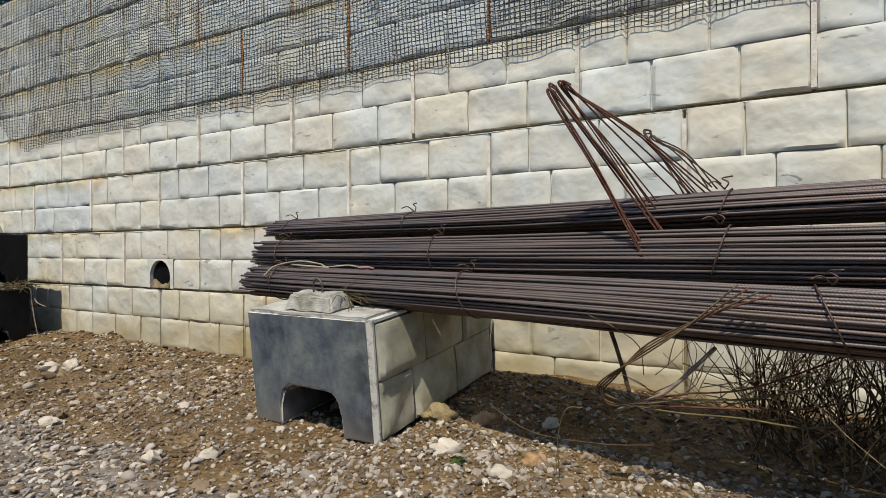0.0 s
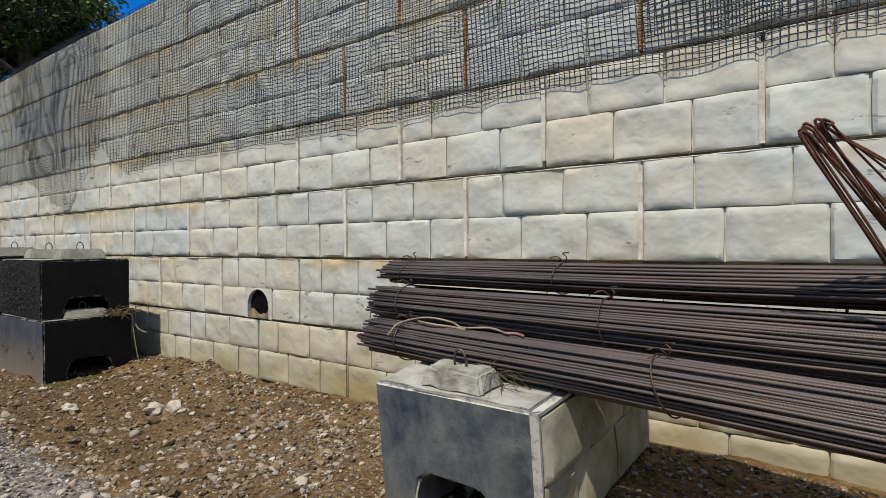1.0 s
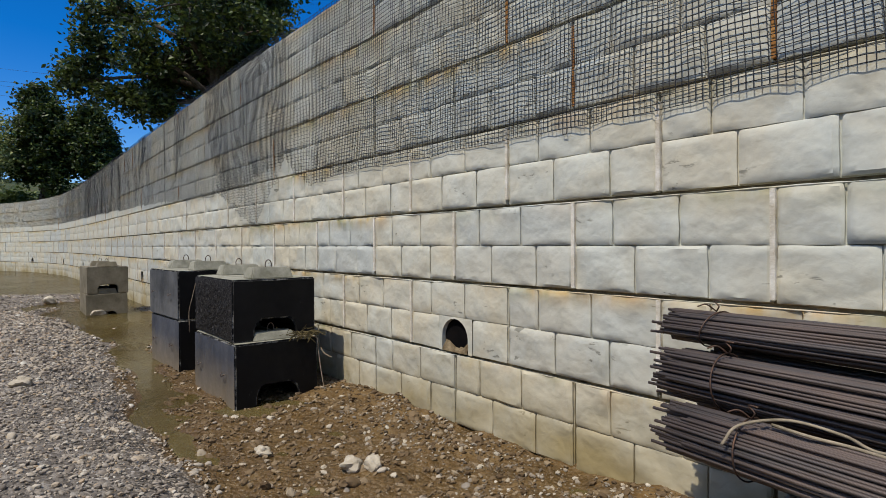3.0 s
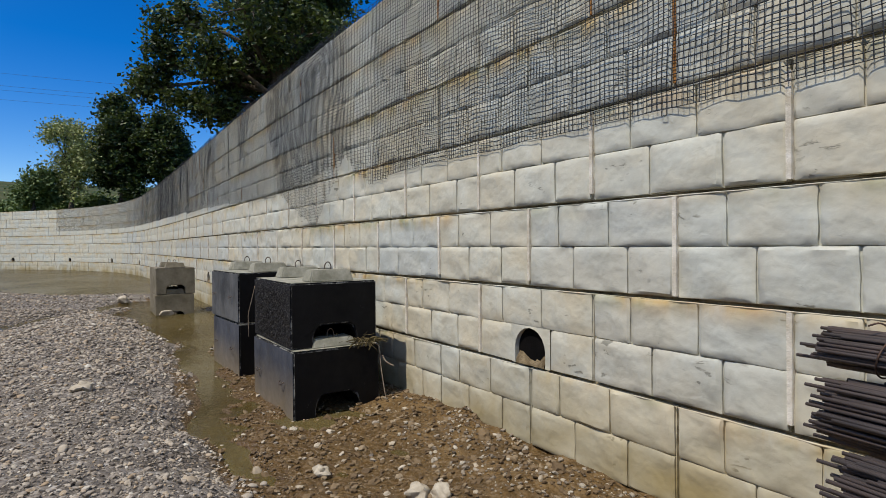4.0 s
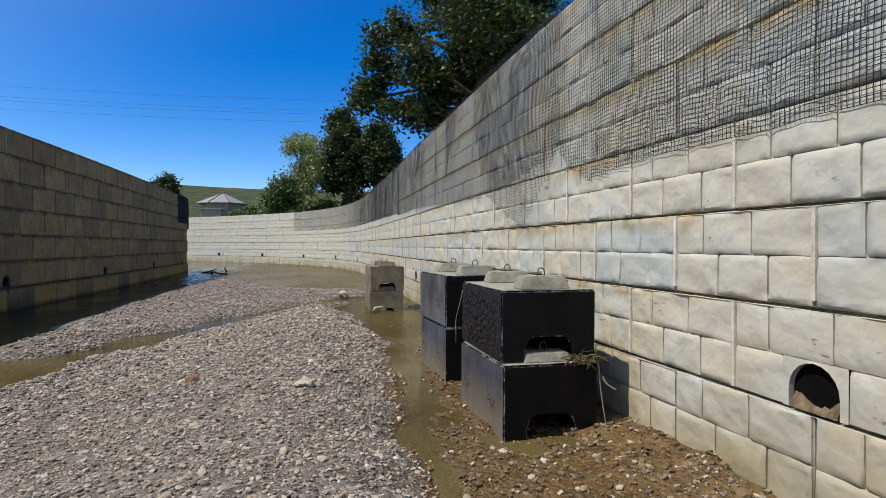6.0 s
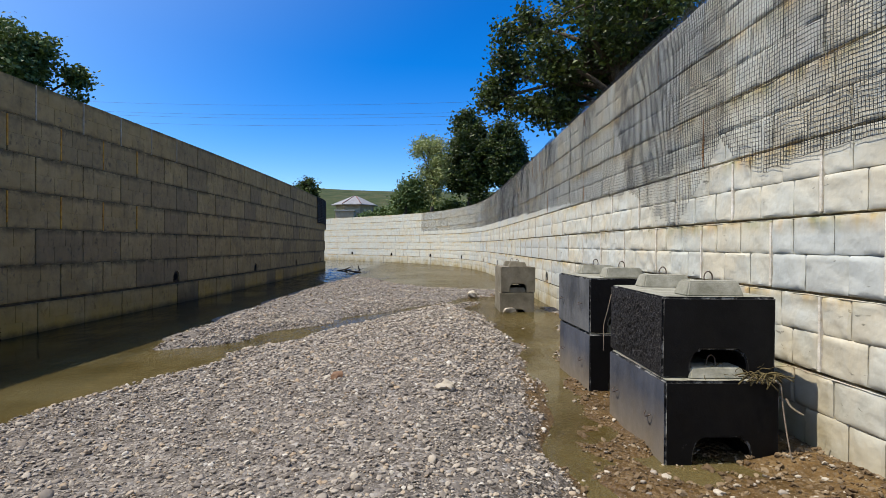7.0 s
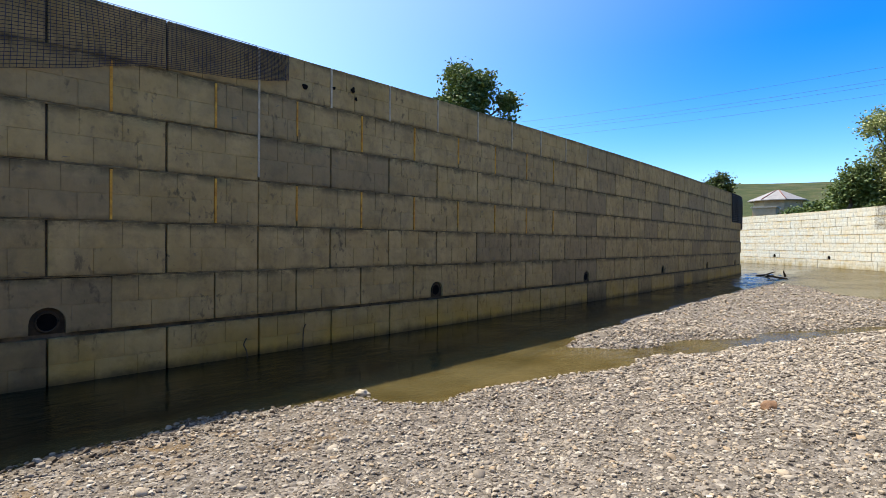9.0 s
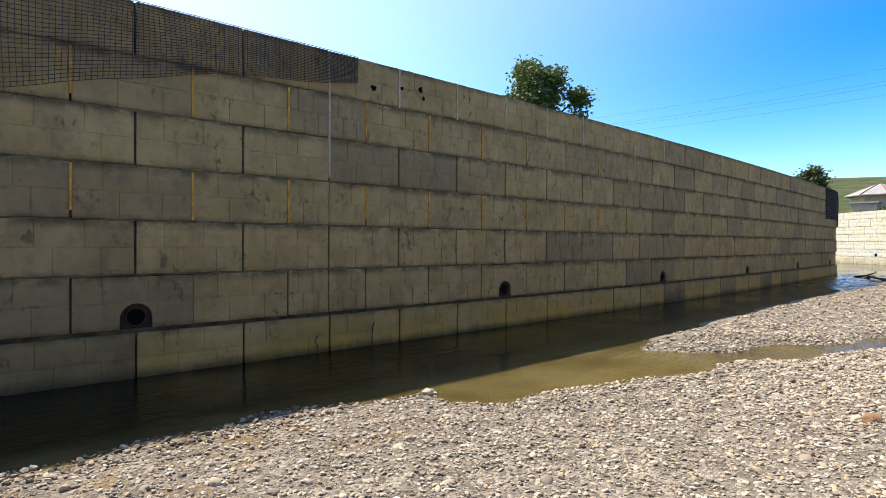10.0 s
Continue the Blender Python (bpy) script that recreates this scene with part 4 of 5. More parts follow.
rebar_bundle(along(-2.90, 2.94, 0.86, 0.86, 0.87), 0.13, 0.195, 0.13, 0.20, "lowest bundle of dark bars resting on the blocks", 14, (-0.6,), bar=0.012)


# ---- bent rods, cords and twigs about the rebar ----
def hairpin(foot, top, width, count, name, label, mat, r=0.006, seed=0):
    """Thin bars bent to a long loop that leans out of the pile."""
    thing = empty(name, Matrix(), label, "bent bars")
    rng = random.Random(seed)
    foot, top = Vector(foot), Vector(top)
    for k in range(count):
        w = width * rng.uniform(0.7, 1.15)
        f1 = foot + Vector((rng.uniform(-0.03, 0.03), rng.uniform(-0.02, 0.02), rng.uniform(-0.03, 0.03)))
        f2 = f1 + Vector((w, 0.10 + rng.uniform(-0.03, 0.03), 0.06))
        t = top + Vector((rng.uniform(-0.011, 0.011), rng.uniform(-0.02, 0.02), rng.uniform(-0.02, 0.012)))
        t2 = t + Vector((0.036, 0.012, -0.016))
        mid1 = f1.lerp(t, 0.55) + Vector((rng.uniform(-0.012, 0.012), 0.0, 0.01))
        mid2 = f2.lerp(t2, 0.55) + Vector((rng.uniform(-0.03, 0.03), 0.0, 0.03))
        tubes("bent_bar", [smooth_line([f1, mid1, t, t + Vector((0.019, 0.006, 0.015)), t2, mid2, f2], 7)], r, mat, thing, 6)
    return thing


hairpin((-0.30, 2.33, 0.90), (-0.675, 2.17, 1.625), 0.10, 4, "bent_rods", "rust-brown thin rods bent into a tall leaning loop", M_RUST, 0.0042, 1)
hairpin((-0.32, 2.52, 1.13), (-0.64, 2.19, 1.655), 0.18, 5, "bent_rods", "rust-brown thin rods bent into a second leaning loop", M_RUST, 0.0036, 2)
hairpin((-0.20, 2.60, 1.20), (-0.39, 2.60, 1.50), 0.07, 4, "bent_rods", "short bent rods standing up from the back bundle", M_DARKTWIG, 0.0036, 3)
low_rods = empty("bent_rods", Matrix(), "rusty bent rods hanging below the front bundle", "bent bars")
for k in range(4):
    e = 0.010 * (k - 1.5)
    tubes("bent_bar", [smooth_line([(0.05 + e * 3, 1.98, 0.875 - e), (-0.10 + e * 2, 2.00, 0.775 + e), (-0.28, 2.04 + e, 0.655 + e), (-0.42 + e, 2.10, 0.53), (-0.475 + e, 2.14, 0.465), (-0.45, 2.16, 0.425 - e), (-0.36, 2.17, 0.415),
                                    (-0.20, 2.18 + e, 0.44 + e * 2), (0.0, 2.20 + e, 0.46 + e * 3), (0.18, 2.24 + e, 0.49 + e * 6), (0.32, 2.30, 0.53 + e * 8)], 5)], 0.0034, M_RUST if k % 2 else M_DRYWEED, low_rods, 6)

cord = empty("cord", Matrix(), "faded tan cord with a pink end lying along the rebar", "cord")
tubes("cord_strand", [smooth_line([(-2.55, 2.34, 0.84), (-2.52, 2.40, 0.90), (-2.40, 2.48, 0.93), (-2.25, 2.50, 0.915), (-2.15, 2.46, 0.90), (-2.0, 2.47, 0.91), (-1.88, 2.43, 0.90)], 8)], 0.0055, M_HOSE, cord, 7)
tubes("cord_end", [smooth_line([(-1.88, 2.43, 0.90), (-1.83, 2.435, 0.902), (-1.78, 2.42, 0.897)], 8)], 0.0075, M_PINK, cord, 7)
tubes("cord_strand", [smooth_line([(-2.44, 2.46, 0.91), (-2.32, 2.44, 0.905), (-2.22, 2.45, 0.90), (-2.12, 2.44, 0.895)], 8)], 0.006, M_HOSE, cord, 7)


def twig_bunch(name, label, count, centre, spread, length, mat, r, seed, lean=(0, 0, 0.2)):
    """Dry stems, each a thin crooked bar."""
    rng = random.Random(seed)
    thing = empty(name, Matrix(), label, "dry twigs")
    runs = []
    for _ in range(count):
        p = Vector(centre) + Vector([rng.uniform(-s, s) for s in spread])
        d = (Vector((rng.gauss(0, 1), rng.gauss(0, 0.6), rng.gauss(0, 0.7))) + Vector(lean) * 2).normalized()
        n = rng.uniform(0.5, 1.0) * length
        pts = [p]
        for _ in range(3):
            d = (d + Vector((rng.gauss(0, 0.22), rng.gauss(0, 0.22), rng.gauss(0, 0.22)))).normalized()
            pts.append(pts[-1] + d * n / 3)
        pts = [Vector((q.x, min(q.y, 3.40), max(q.z, float(bed(q.x, q.y)[0]) + 0.005))) for q in pts]
        runs.append((smooth_line(pts, 3), [rr for rr in np.linspace(r, r * 0.45, 10)]))
    for run in runs[:24]:
        tubes("stem", [run], r, mat, thing, 4)
    if runs[24:]:
        tagged(tubes("brushwood", runs[24:], r, mat, thing, 4), kind="stuff")
    return thing


twig_bunch("brush_pile", "dark dry brushwood heaped under the rebar", 260, (0.47, 2.90, 0.20), (0.48, 0.26, 0.16), 0.6, M_DARKTWIG, 0.0042, 21, (0, 0, 1.1))
twig_bunch("brush_pile", "yellowish dry stems on the brushwood heap", 90, (0.36, 2.72, 0.26), (0.46, 0.22, 0.18), 0.5, M_TWIG, 0.003, 22, (0.1, 0, 0.8))
twig_bunch("twig_bunch", "tangle of pale dry twigs caught below the rebar", 30, (-0.15, 2.36, 0.46), (0.24, 0.12, 0.12), 0.5, M_TWIG, 0.0024, 23, (0.5, 0, 0.25))
twig_bunch("straw_wisp", "tangle of dry straw on the coated block", 26, (-1.86, 2.24, 0.765), (0.14, 0.03, 0.008), 0.2, M_DRYWEED, 0.0025, 24, (0.5, 0, -0.05))
twig_bunch("straw_wisp", "straw caught between the stacked black blocks", 16, (-7.12, 2.72, 0.64), (0.03, 0.22, 0.02), 0.2, M_DRYWEED, 0.003, 25, (0.3, 0, 0))

for name, label, pts, r, mat in (
        ("stick", "broken grey stick lying on the shaded gravel", [(-0.42, 2.20, 0.38), (-0.25, 2.20, 0.47), (-0.08, 2.20, 0.65)], 0.008, M_ROPE),
        ("stick", "short dark stick standing under the rebar", [(-0.39, 2.25, 0.44), (-0.43, 2.25, 0.58), (-0.47, 2.24, 0.71)], 0.009, M_DARKTWIG),
        ("stem", "long thin dry stem on the gravel", [(-1.05, 2.35, 0.28), (-0.8, 2.25, 0.22), (-0.5, 2.22, 0.23), (-0.3, 2.25, 0.25)], 0.0025, M_DARKTWIG),
        ("stem", "thin yellow-green stem growing beside the pile", [(-0.66, 2.20, 0.10), (-0.66, 2.19, 0.24), (-0.62, 2.17, 0.36), (-0.56, 2.2, 0.37)], 0.0025, M_DRYWEED),
        ("stem", "grey forked stem rising from the gravel", [(-0.15, 1.75, 0.10), (0.0, 1.72, 0.16), (0.12, 1.70, 0.28), (0.16, 1.70, 0.36)], 0.006, M_TWIG)):
    tubes(name, [smooth_line(pts, 6)], r, mat, None, 6)
    tagged(scene.collection.objects[-1], label, "dry stem")

rope = empty("rope", Matrix(), "frayed rope and weed hanging from the stacked blocks", "rope")
tubes("rope_strand", [smooth_line([(-7.02, 2.70, 0.62), (-6.99, 2.85, 0.605), (-6.975, 2.97, 0.58), (-6.97, 2.99, 0.50), (-6.96, 2.995, 0.40), (-6.93, 3.01, 0.20), (-6.89, 3.03, 0.0)], 6)], 0.0055, M_ROPE, rope)
tubes("rope_strand", [smooth_line([(-6.97, 3.02, 0.47), (-6.95, 3.04, 0.42), (-6.92, 3.08, 0.385), (-6.91, 3.11, 0.37)], 6)], 0.008, M_ROPE, rope)
rng = random.Random(8)
tuft = []
for k in range(38):
    y0, a = rng.uniform(2.76, 2.98), rng.uniform(-0.8, 0.8)
    p = Vector((-7.02, y0, 0.605 + rng.uniform(0, 0.03)))
    q = p + Vector((rng.uniform(0.0, 0.05), 0.05 * math.sin(a * 2), rng.uniform(-0.02, 0.03)))
    tuft.append(smooth_line([p, q, q + Vector((rng.uniform(0.0, 0.035), 0.07 * math.sin(a * 2.5), rng.uniform(-0.07, 0.02)))], 4))
tubes("weed_tuft", tuft, 0.005, M_DRYWEED, rope, 5)


tubes("cord", [smooth_line([(-8.31, 2.16, 1.10), (-8.29, 2.12, 0.95), (-8.31, 2.09, 0.80), (-8.29, 2.085, 0.66), (-8.31, 2.09, 0.56)], 6)], 0.0045, M_ROPE, None, 6)
tagged(scene.collection.objects[-1], "pale cord hanging down beside the stacked blocks", "cord")
for k, (x, y, a, n) in enumerate(((-34.2, -4.6, 20, 1.6), (-33.4, -4.2, -35, 1.2), (-35.5, -5.0, 60, 1.0), (-36.5, -4.3, 5, 1.8))):
    z = max(W, float(bed(x, y)[0]))
    c, s_ = math.cos(radians(a)), math.sin(radians(a))
    tubes("driftwood", [(smooth_line([(x - c * n / 2, y - s_ * n / 2, z + 0.01), (x, y, z + 0.09), (x + c * n / 2, y + s_ * n / 2, z + 0.16 + 0.05 * k)], 5), [0.06, 0.055, 0.05, 0.05, 0.045, 0.045, 0.04, 0.04, 0.035, 0.03, 0.02])], 0.05, M_DARKTWIG, None, 6)
    tagged(scene.collection.objects[-1], "dark branch stranded in the shallow water", "driftwood")

for x, h, lean in ((-7.47, 0.20, 0.05), (-8.32, 0.30, -0.04)):
    y = SHADE.out(SHADE.where(x), 0.11, 0).y
    tubes("stem", [smooth_line([(x, y, -0.15), (x + lean * 0.4, y - 0.02, h * 0.5), (x + lean, y - 0.04, h), (x + lean - 0.03, y - 0.03, h + 0.08)], 4)], 0.009, M_DARKTWIG, None, 5)
    tagged(scene.collection.objects[-1], "dark dead stem standing at the foot of the wall", "dry stem")


# ---- netting ----
def strands(name, node, nu, nv, r, material, keep=None, parent=None, seed=0):
    """A square-meshed net: node(i, j) gives the knot's place, keep(i, j) whether it is there."""
    pts = np.array([[node(i, j) for j in range(nv + 1)] for i in range(nu + 1)])
    ok = np.array([[keep is None or keep(i, j) for j in range(nv + 1)] for i in range(nu + 1)])
    a = np.concatenate([pts[:-1].reshape(-1, 3), pts[:, :-1].reshape(-1, 3)])
    b = np.concatenate([pts[1:].reshape(-1, 3), pts[:, 1:].reshape(-1, 3)])
    good = np.concatenate([(ok[:-1] & ok[1:]).ravel(), (ok[:, :-1] & ok[:, 1:]).ravel()])
    a, b = a[good], b[good]
    d = b - a
    d /= np.linalg.norm(d, axis=1, keepdims=True) + 1e-9
    ref = np.where(np.abs(d[:, 2:3]) > 0.7, np.array([[1.0, 0, 0]]), np.array([[0, 0, 1.0]]))
    u = np.cross(d, ref)
    u /= np.linalg.norm(u, axis=1, keepdims=True)
    v = np.cross(d, u)
    ring = [(u * math.cos(q) + v * math.sin(q)) * r for q in (math.pi / 2, math.pi * 7 / 6, math.pi * 11 / 6)]
    verts = np.stack([a + ring[0], a + ring[1], a + ring[2], b + ring[0], b + ring[1], b + ring[2]], 1).reshape(-1, 3)
    n = len(a)
    k = np.arange(n)[:, None] * 6
    faces = np.concatenate([k + np.array([[0, 1, 4, 3]]), k + np.array([[1, 2, 5, 4]]), k + np.array([[2, 0, 3, 5]])]).astype(np.int32)
    me = bpy.data.meshes.new(name)
    me.vertices.add(len(verts))
    me.vertices.foreach_set("co", verts.ravel())
    me.loops.add(faces.size)
    me.loops.foreach_set("vertex_index", faces.ravel())
    me.polygons.add(len(faces))
    me.polygons.foreach_set("loop_start", np.arange(0, faces.size, 4))
    me.update(calc_edges=True)
    me.materials.append(material)
    ob = new(name, me)
    ob.parent = parent
    return ob


def hung_net(line, x0, x1, bottom, cell, r, material, label, off=0.022, fold=0.03, top=TOP + 0.01, ragged=0.03, fan=False, seed=0, parent=None):
    """Net hanging down a wall's face between x0 and x1; bottom(x) is its lower edge; fan: the rows draw together where the sheet narrows."""
    s0, s1 = line.where(x0), line.where(x1)
    nu = int((s1 - s0) / cell)
    lowest = min(bottom(x1 + (x0 - x1) * k / 60) for k in range(61))
    nv = int((top - lowest) / cell) + 1
    ax = [line.at(s0 + cell * i) for i in range(nu + 1)]

    def node(i, j):
        s = s0 + cell * i
        x = ax[i][0]
        z = top - ((top - bottom(x)) * j / nv if fan else cell * j)
        f = noise.noise(Vector((x * 0.9 + seed, z * 0.25, 3.1 + seed)))
        g = noise.noise(Vector((x * 3.1, z * 0.7 + seed, 9.0)))
        bulge = off + fold * max(0.0, 0.4 + f + 0.18 * g) * min(1.0, (top - z) / 0.4 + 0.12)
        slide = 0.05 * noise.noise(Vector((x * 1.3 + 5, z * 1.1, seed)))
        drop = 0.05 * noise.noise(Vector((x * 1.1 + 15, z * 0.8, seed + 2))) + 0.015 * g
        return line.out(s + slide, bulge, z - max(0.0, drop + 0.01) * min(1, (top - z) * 2))

    def keep(i, j):
        x = ax[i][0]
        return fan or top - cell * j >= bottom(x) + ragged * noise.noise(Vector((x * 4, seed, 0)))

    ob = strands("net_sheet", node, nu, nv, r, material, keep, parent)
    ob.matrix_parent_inverse = parent.matrix_basis.inverted()
    return tagged(ob, label)


def low_edge(x):
    """The lower edge of the net on the lit wall."""
    return float(np.interp(-x, [-9, 7.5, 7.9, 8.3, 8.6, 9.6, 10.6, 11.8, 12.8, 17, 25, 32, 49], [2.27, 2.27, 2.22, 2.40, 2.62, 2.45, 2.40, 2.35, 2.39, 2.50, 2.62, 2.70, 2.70]))


net = empty("netting", Matrix.Translation((-5, 3.4, TOP)), "black plastic square-mesh netting hung over the pale wall", "netting")
hung_net(LIT, 4.0, -7.9, low_edge, 0.036, 0.0028, M_NET, "", off=0.020, fold=0.006, ragged=0.008, seed=1, parent=net)
hung_net(LIT, -7.9, -15.0, low_edge, 0.042, 0.0024, M_NET, "", seed=1, fold=0.02, parent=net)
hung_net(LIT, -15.0, -29.0, low_edge, 0.055, 0.0030, M_NET, "", seed=2, fold=0.015, parent=net)
hung_net(LIT, -29.0, -49.5, low_edge, 0.075, 0.0034, M_NET, "", seed=3, fold=0.012, parent=net)
# a second, slack sheet with a hanging corner, and doubled lengths
hung_net(LIT, -8.45, -11.75, lambda x: float(np.interp(-x, [8.4, 8.7, 9.4, 10.5, 11.2, 11.8], [2.75, 2.35, 1.77, 2.08, 2.4, 3.6])), 0.038, 0.0018, M_NET, "slack corner of netting hanging below the rest", off=0.07, fold=0.055, seed=4, parent=net)
hung_net(LIT, 4.0, -1.58, lambda x: 2.43 + 0.02 * math.sin(x * 3), 0.036, 0.0025, M_NET, "doubled length of netting", off=0.03, fold=0.012, seed=5, parent=net)
for x0, x1, z, seed in ((-13.0, -14.0, 2.75, 11), (-16.8, -17.8, 2.75, 12), (-21.4, -22.2, 2.9, 13)):
    # the overlaps taper to a slanting lower edge
    hung_net(LIT, x0, x1, lambda x: z + 1.1 * (x - x1) / (x0 - x1), 0.06, 0.0022, M_NET, "overlapped length of netting", off=0.05, fold=0.05, seed=seed, parent=net)
net = empty("netting", Matrix.Translation((-2, -6.3, TOP)), "dark violet netting draped over the top of the shaded wall", "netting")
hung_net(SHADE, 5.0, -8.17, lambda x: float(np.interp(-x, [-6, 4.04, 4.58, 5.29, 5.77, 6.17, 7.05, 7.82, 8.03, 8.2], [2.9, 3.05, 3.20, 3.38, 3.53, 3.62, 3.69, 3.80, 3.84, 3.86])), 0.055, 0.0038, M_NET_L, "", off=0.03, fold=0.02, top=TOP + 0.015, fan=True, seed=7, parent=net)
net = empty("netting", Matrix.Translation((-34.5, -6.4, TOP)), "dark netting over the corner of the shaded wall", "netting")
hung_net(SHADE, -34.6, -39.9, lambda x: 2.75 if x > -37.5 else 2.5, 0.09, 0.016, M_NET, "", fold=0.06, seed=8, parent=net)


# ---- joints of the shaded wall ----
def joint_strips(line, core, name, spans, width, material, label, proud=0.004):
    verts, faces = [], []
    for s, z0, z1 in spans:
        w = width / 2
        a, b = line.out(s - w, -0.055, z0), line.out(s + w, -0.055, z0)
        c, d = line.out(s - w, proud, z0), line.out(s + w, proud, z0)
        n = len(verts)
        for p in (c, d, b, a):
            verts.append((p.x, p.y, z0))
        for p in (c, d, b, a):
            verts.append((p.x, p.y, z1))
        faces += [tuple(n + i for i in f) for f in ((0, 1, 5, 4), (1, 2, 6, 5), (3, 0, 4, 7), (4, 5, 6, 7), (3, 2, 1, 0))]
    ob = mesh_object(name, verts, faces, material, core)
    return tagged(ob, label)


SA = SHADE.where(-7.671)
joint_strips(SHADE, shade_core, "joint_foam", [(SA + (i + 0.5) * SHADE_BLOCK, SHADE_FOOT + k * SHADE_COURSE + 0.02 + 0.07 * (i % 3 == 0), SHADE_FOOT + (k + 1) * SHADE_COURSE - 0.02) for k in (3, 5) for i in range(-4, 7)], 0.026, M_FOAM, "strips of orange-yellow foam in upright joints", 0.004)
joint_strips(SHADE, shade_core, "joint_grout", [(SA + i * SHADE_BLOCK, SHADE_FOOT + 6 * SHADE_COURSE, SHADE_FOOT + 7 * SHADE_COURSE - 0.015) for i in range(1, 9)], 0.03, M_WHITE, "white grout strips in the top course")
joint_strips(SHADE, shade_core, "expansion_joint", [(SA, 2.45, 3.0), (SA, 3.0, 3.6), (SA, 3.6, 4.18)], 0.030, M_WHITE, "pale upright expansion joint")


LA = LIT.where(-2.84)
rng = random.Random(77)
white, orange = [], []
for k in range(7):
    for i in range(-4, 30):
        s = LA + (i + (0.5 if k % 2 else 0.0)) * BLOCK
        z0 = k * COURSE + 0.02 + rng.choice((0, 0, 0.01, 0.03))
        z1 = (k + 1) * COURSE - 0.015 - rng.choice((0, 0, 0.02, 0.05))
        if k in (1, 2, 3) and rng.random() < 0.88:
            white.append((s, z0, z1))
        elif k >= 4 and rng.random() < 0.35:
            orange.append((s, z0, z1))
joint_strips(LIT, lit_core, "joint_grout", white, 0.026, M_GROUT, "pale grout smeared in upright joints", 0.007)
joint_strips(LIT, lit_core, "joint_foam", orange, 0.020, M_RUSTFOAM, "rust-orange foam in upright joints", -0.006)

# squeezed-out mortar along the bed joints
for k in range(1, 6):
    run, radii = [], []
    for i in range(300):
        s = LIT.where(3.5) + 0.06 * i
        g = noise.noise(Vector((s * 3.0, k * 7.0, 0.5)))
        run.append(LIT.out(s, -0.007 + 0.006 * noise.noise(Vector((s * 8, k, 2.0))), k * COURSE - 0.0105 + 0.003 * noise.noise(Vector((s * 5, k, 9.0)))))
        radii.append(max(0.0015, 0.0042 + 0.004 * g + 0.003 * noise.noise(Vector((s * 19, k, 4.0)))))
    tubes("mortar_bead", [(run, radii)], 0.006, M_LIT, lit_core, 6, "pale mortar squeezed out of a bed joint")


for k in range(2, 7):
    run, radii = [], []
    for i in range(330):
        s = SHADE.where(3.0) + 0.06 * i
        run.append(SHADE.out(s, -0.018 + 0.006 * noise.noise(Vector((s * 6, k, 2.0))), SHADE_FOOT + k * SHADE_COURSE + 0.004 * noise.noise(Vector((s * 4, k, 9.0)))))
        radii.append(max(0.003, 0.011 + 0.008 * noise.noise(Vector((s * 2.3, k * 5.0, 1.5))) + 0.005 * noise.noise(Vector((s * 15, k, 4.0)))))
    tubes("mortar_bead", [(run, radii)], 0.01, M_OLDMORTAR, shade_core, 6, "dirty brown mortar in a bed joint")


# ---- trees ----
def leaves(name, centres, per, spread, size, material, parent, seed):
    """Many small leaves about the twig ends; each is a bent pair of triangles."""
    rng = np.random.default_rng(seed)
    c = np.repeat(np.array(centres), per, axis=0)
    n = len(c)
    p = c + rng.normal(0, 1, (n, 3)) * np.array(spread)
    a = rng.normal(0, 1, (n, 3))
    a[:, 2] *= 0.6
    a /= np.linalg.norm(a, axis=1, keepdims=True)
    b = np.cross(a, rng.normal(0, 1, (n, 3)))
    b /= np.linalg.norm(b, axis=1, keepdims=True)
    s = size * rng.uniform(0.6, 1.3, (n, 1))
    nrm = np.cross(a, b)
    verts = np.stack([p - a * s * 0.6, p + b * s * 0.36 + nrm * s * 0.1, p + a * s * 0.6, p - b * s * 0.36 + nrm * s * 0.1], 1).reshape(-1, 3)
    k = np.arange(n)[:, None] * 4
    faces = np.concatenate([k + np.array([[0, 1, 2]]), k + np.array([[0, 2, 3]])], 1).reshape(-1, 3)
    ob = mesh_object(name, verts.tolist(), faces.tolist(), material, parent)
    return tagged(ob, kind="stuff")


def tree(base, lobes, label, leaf_mat, leaf=0.16, per=60, tips=14, trunk_r=0.22, seed=0, droop=0.0, spread=0.45):
    """lobes: (centre, radii) of the crown's masses. Limbs run from the trunk into every lobe and fork to twig ends, which carry the leaves."""
    rng = random.Random(seed)
    base = Vector(base)
    thing = empty("tree", Matrix.Translation(base), label, "tree")
    mean = sum((Vector(c) for c, _ in lobes), Vector()) / len(lobes)
    fork = base.lerp(mean, 0.42)
    trunk = smooth_line([Vector(), (fork - base) * 0.5 + Vector((rng.uniform(-0.2, 0.2), rng.uniform(-0.2, 0.2), 0)), fork - base, (mean - base) * 0.8], 5)
    rr = list(np.linspace(trunk_r, trunk_r * 0.35, len(trunk)))
    tubes("trunk", [(trunk, rr)], trunk_r, M_BARK, thing, 9)
    limbs, ends = [], []
    for c, rad in lobes:
        c, rad = Vector(c), Vector(rad)
        start = fork.lerp(mean, rng.uniform(0.0, 0.6))
        mid = start.lerp(c, 0.5) + Vector((rng.uniform(-0.4, 0.4), rng.uniform(-0.4, 0.4), rng.uniform(0, 0.5)))
        limb = smooth_line([start - base, mid - base, c - base], 5)
        tubes("limb", [(limb, list(np.linspace(trunk_r * 0.42, trunk_r * 0.14, len(limb))))], 0.05, M_BARK, thing, 6)
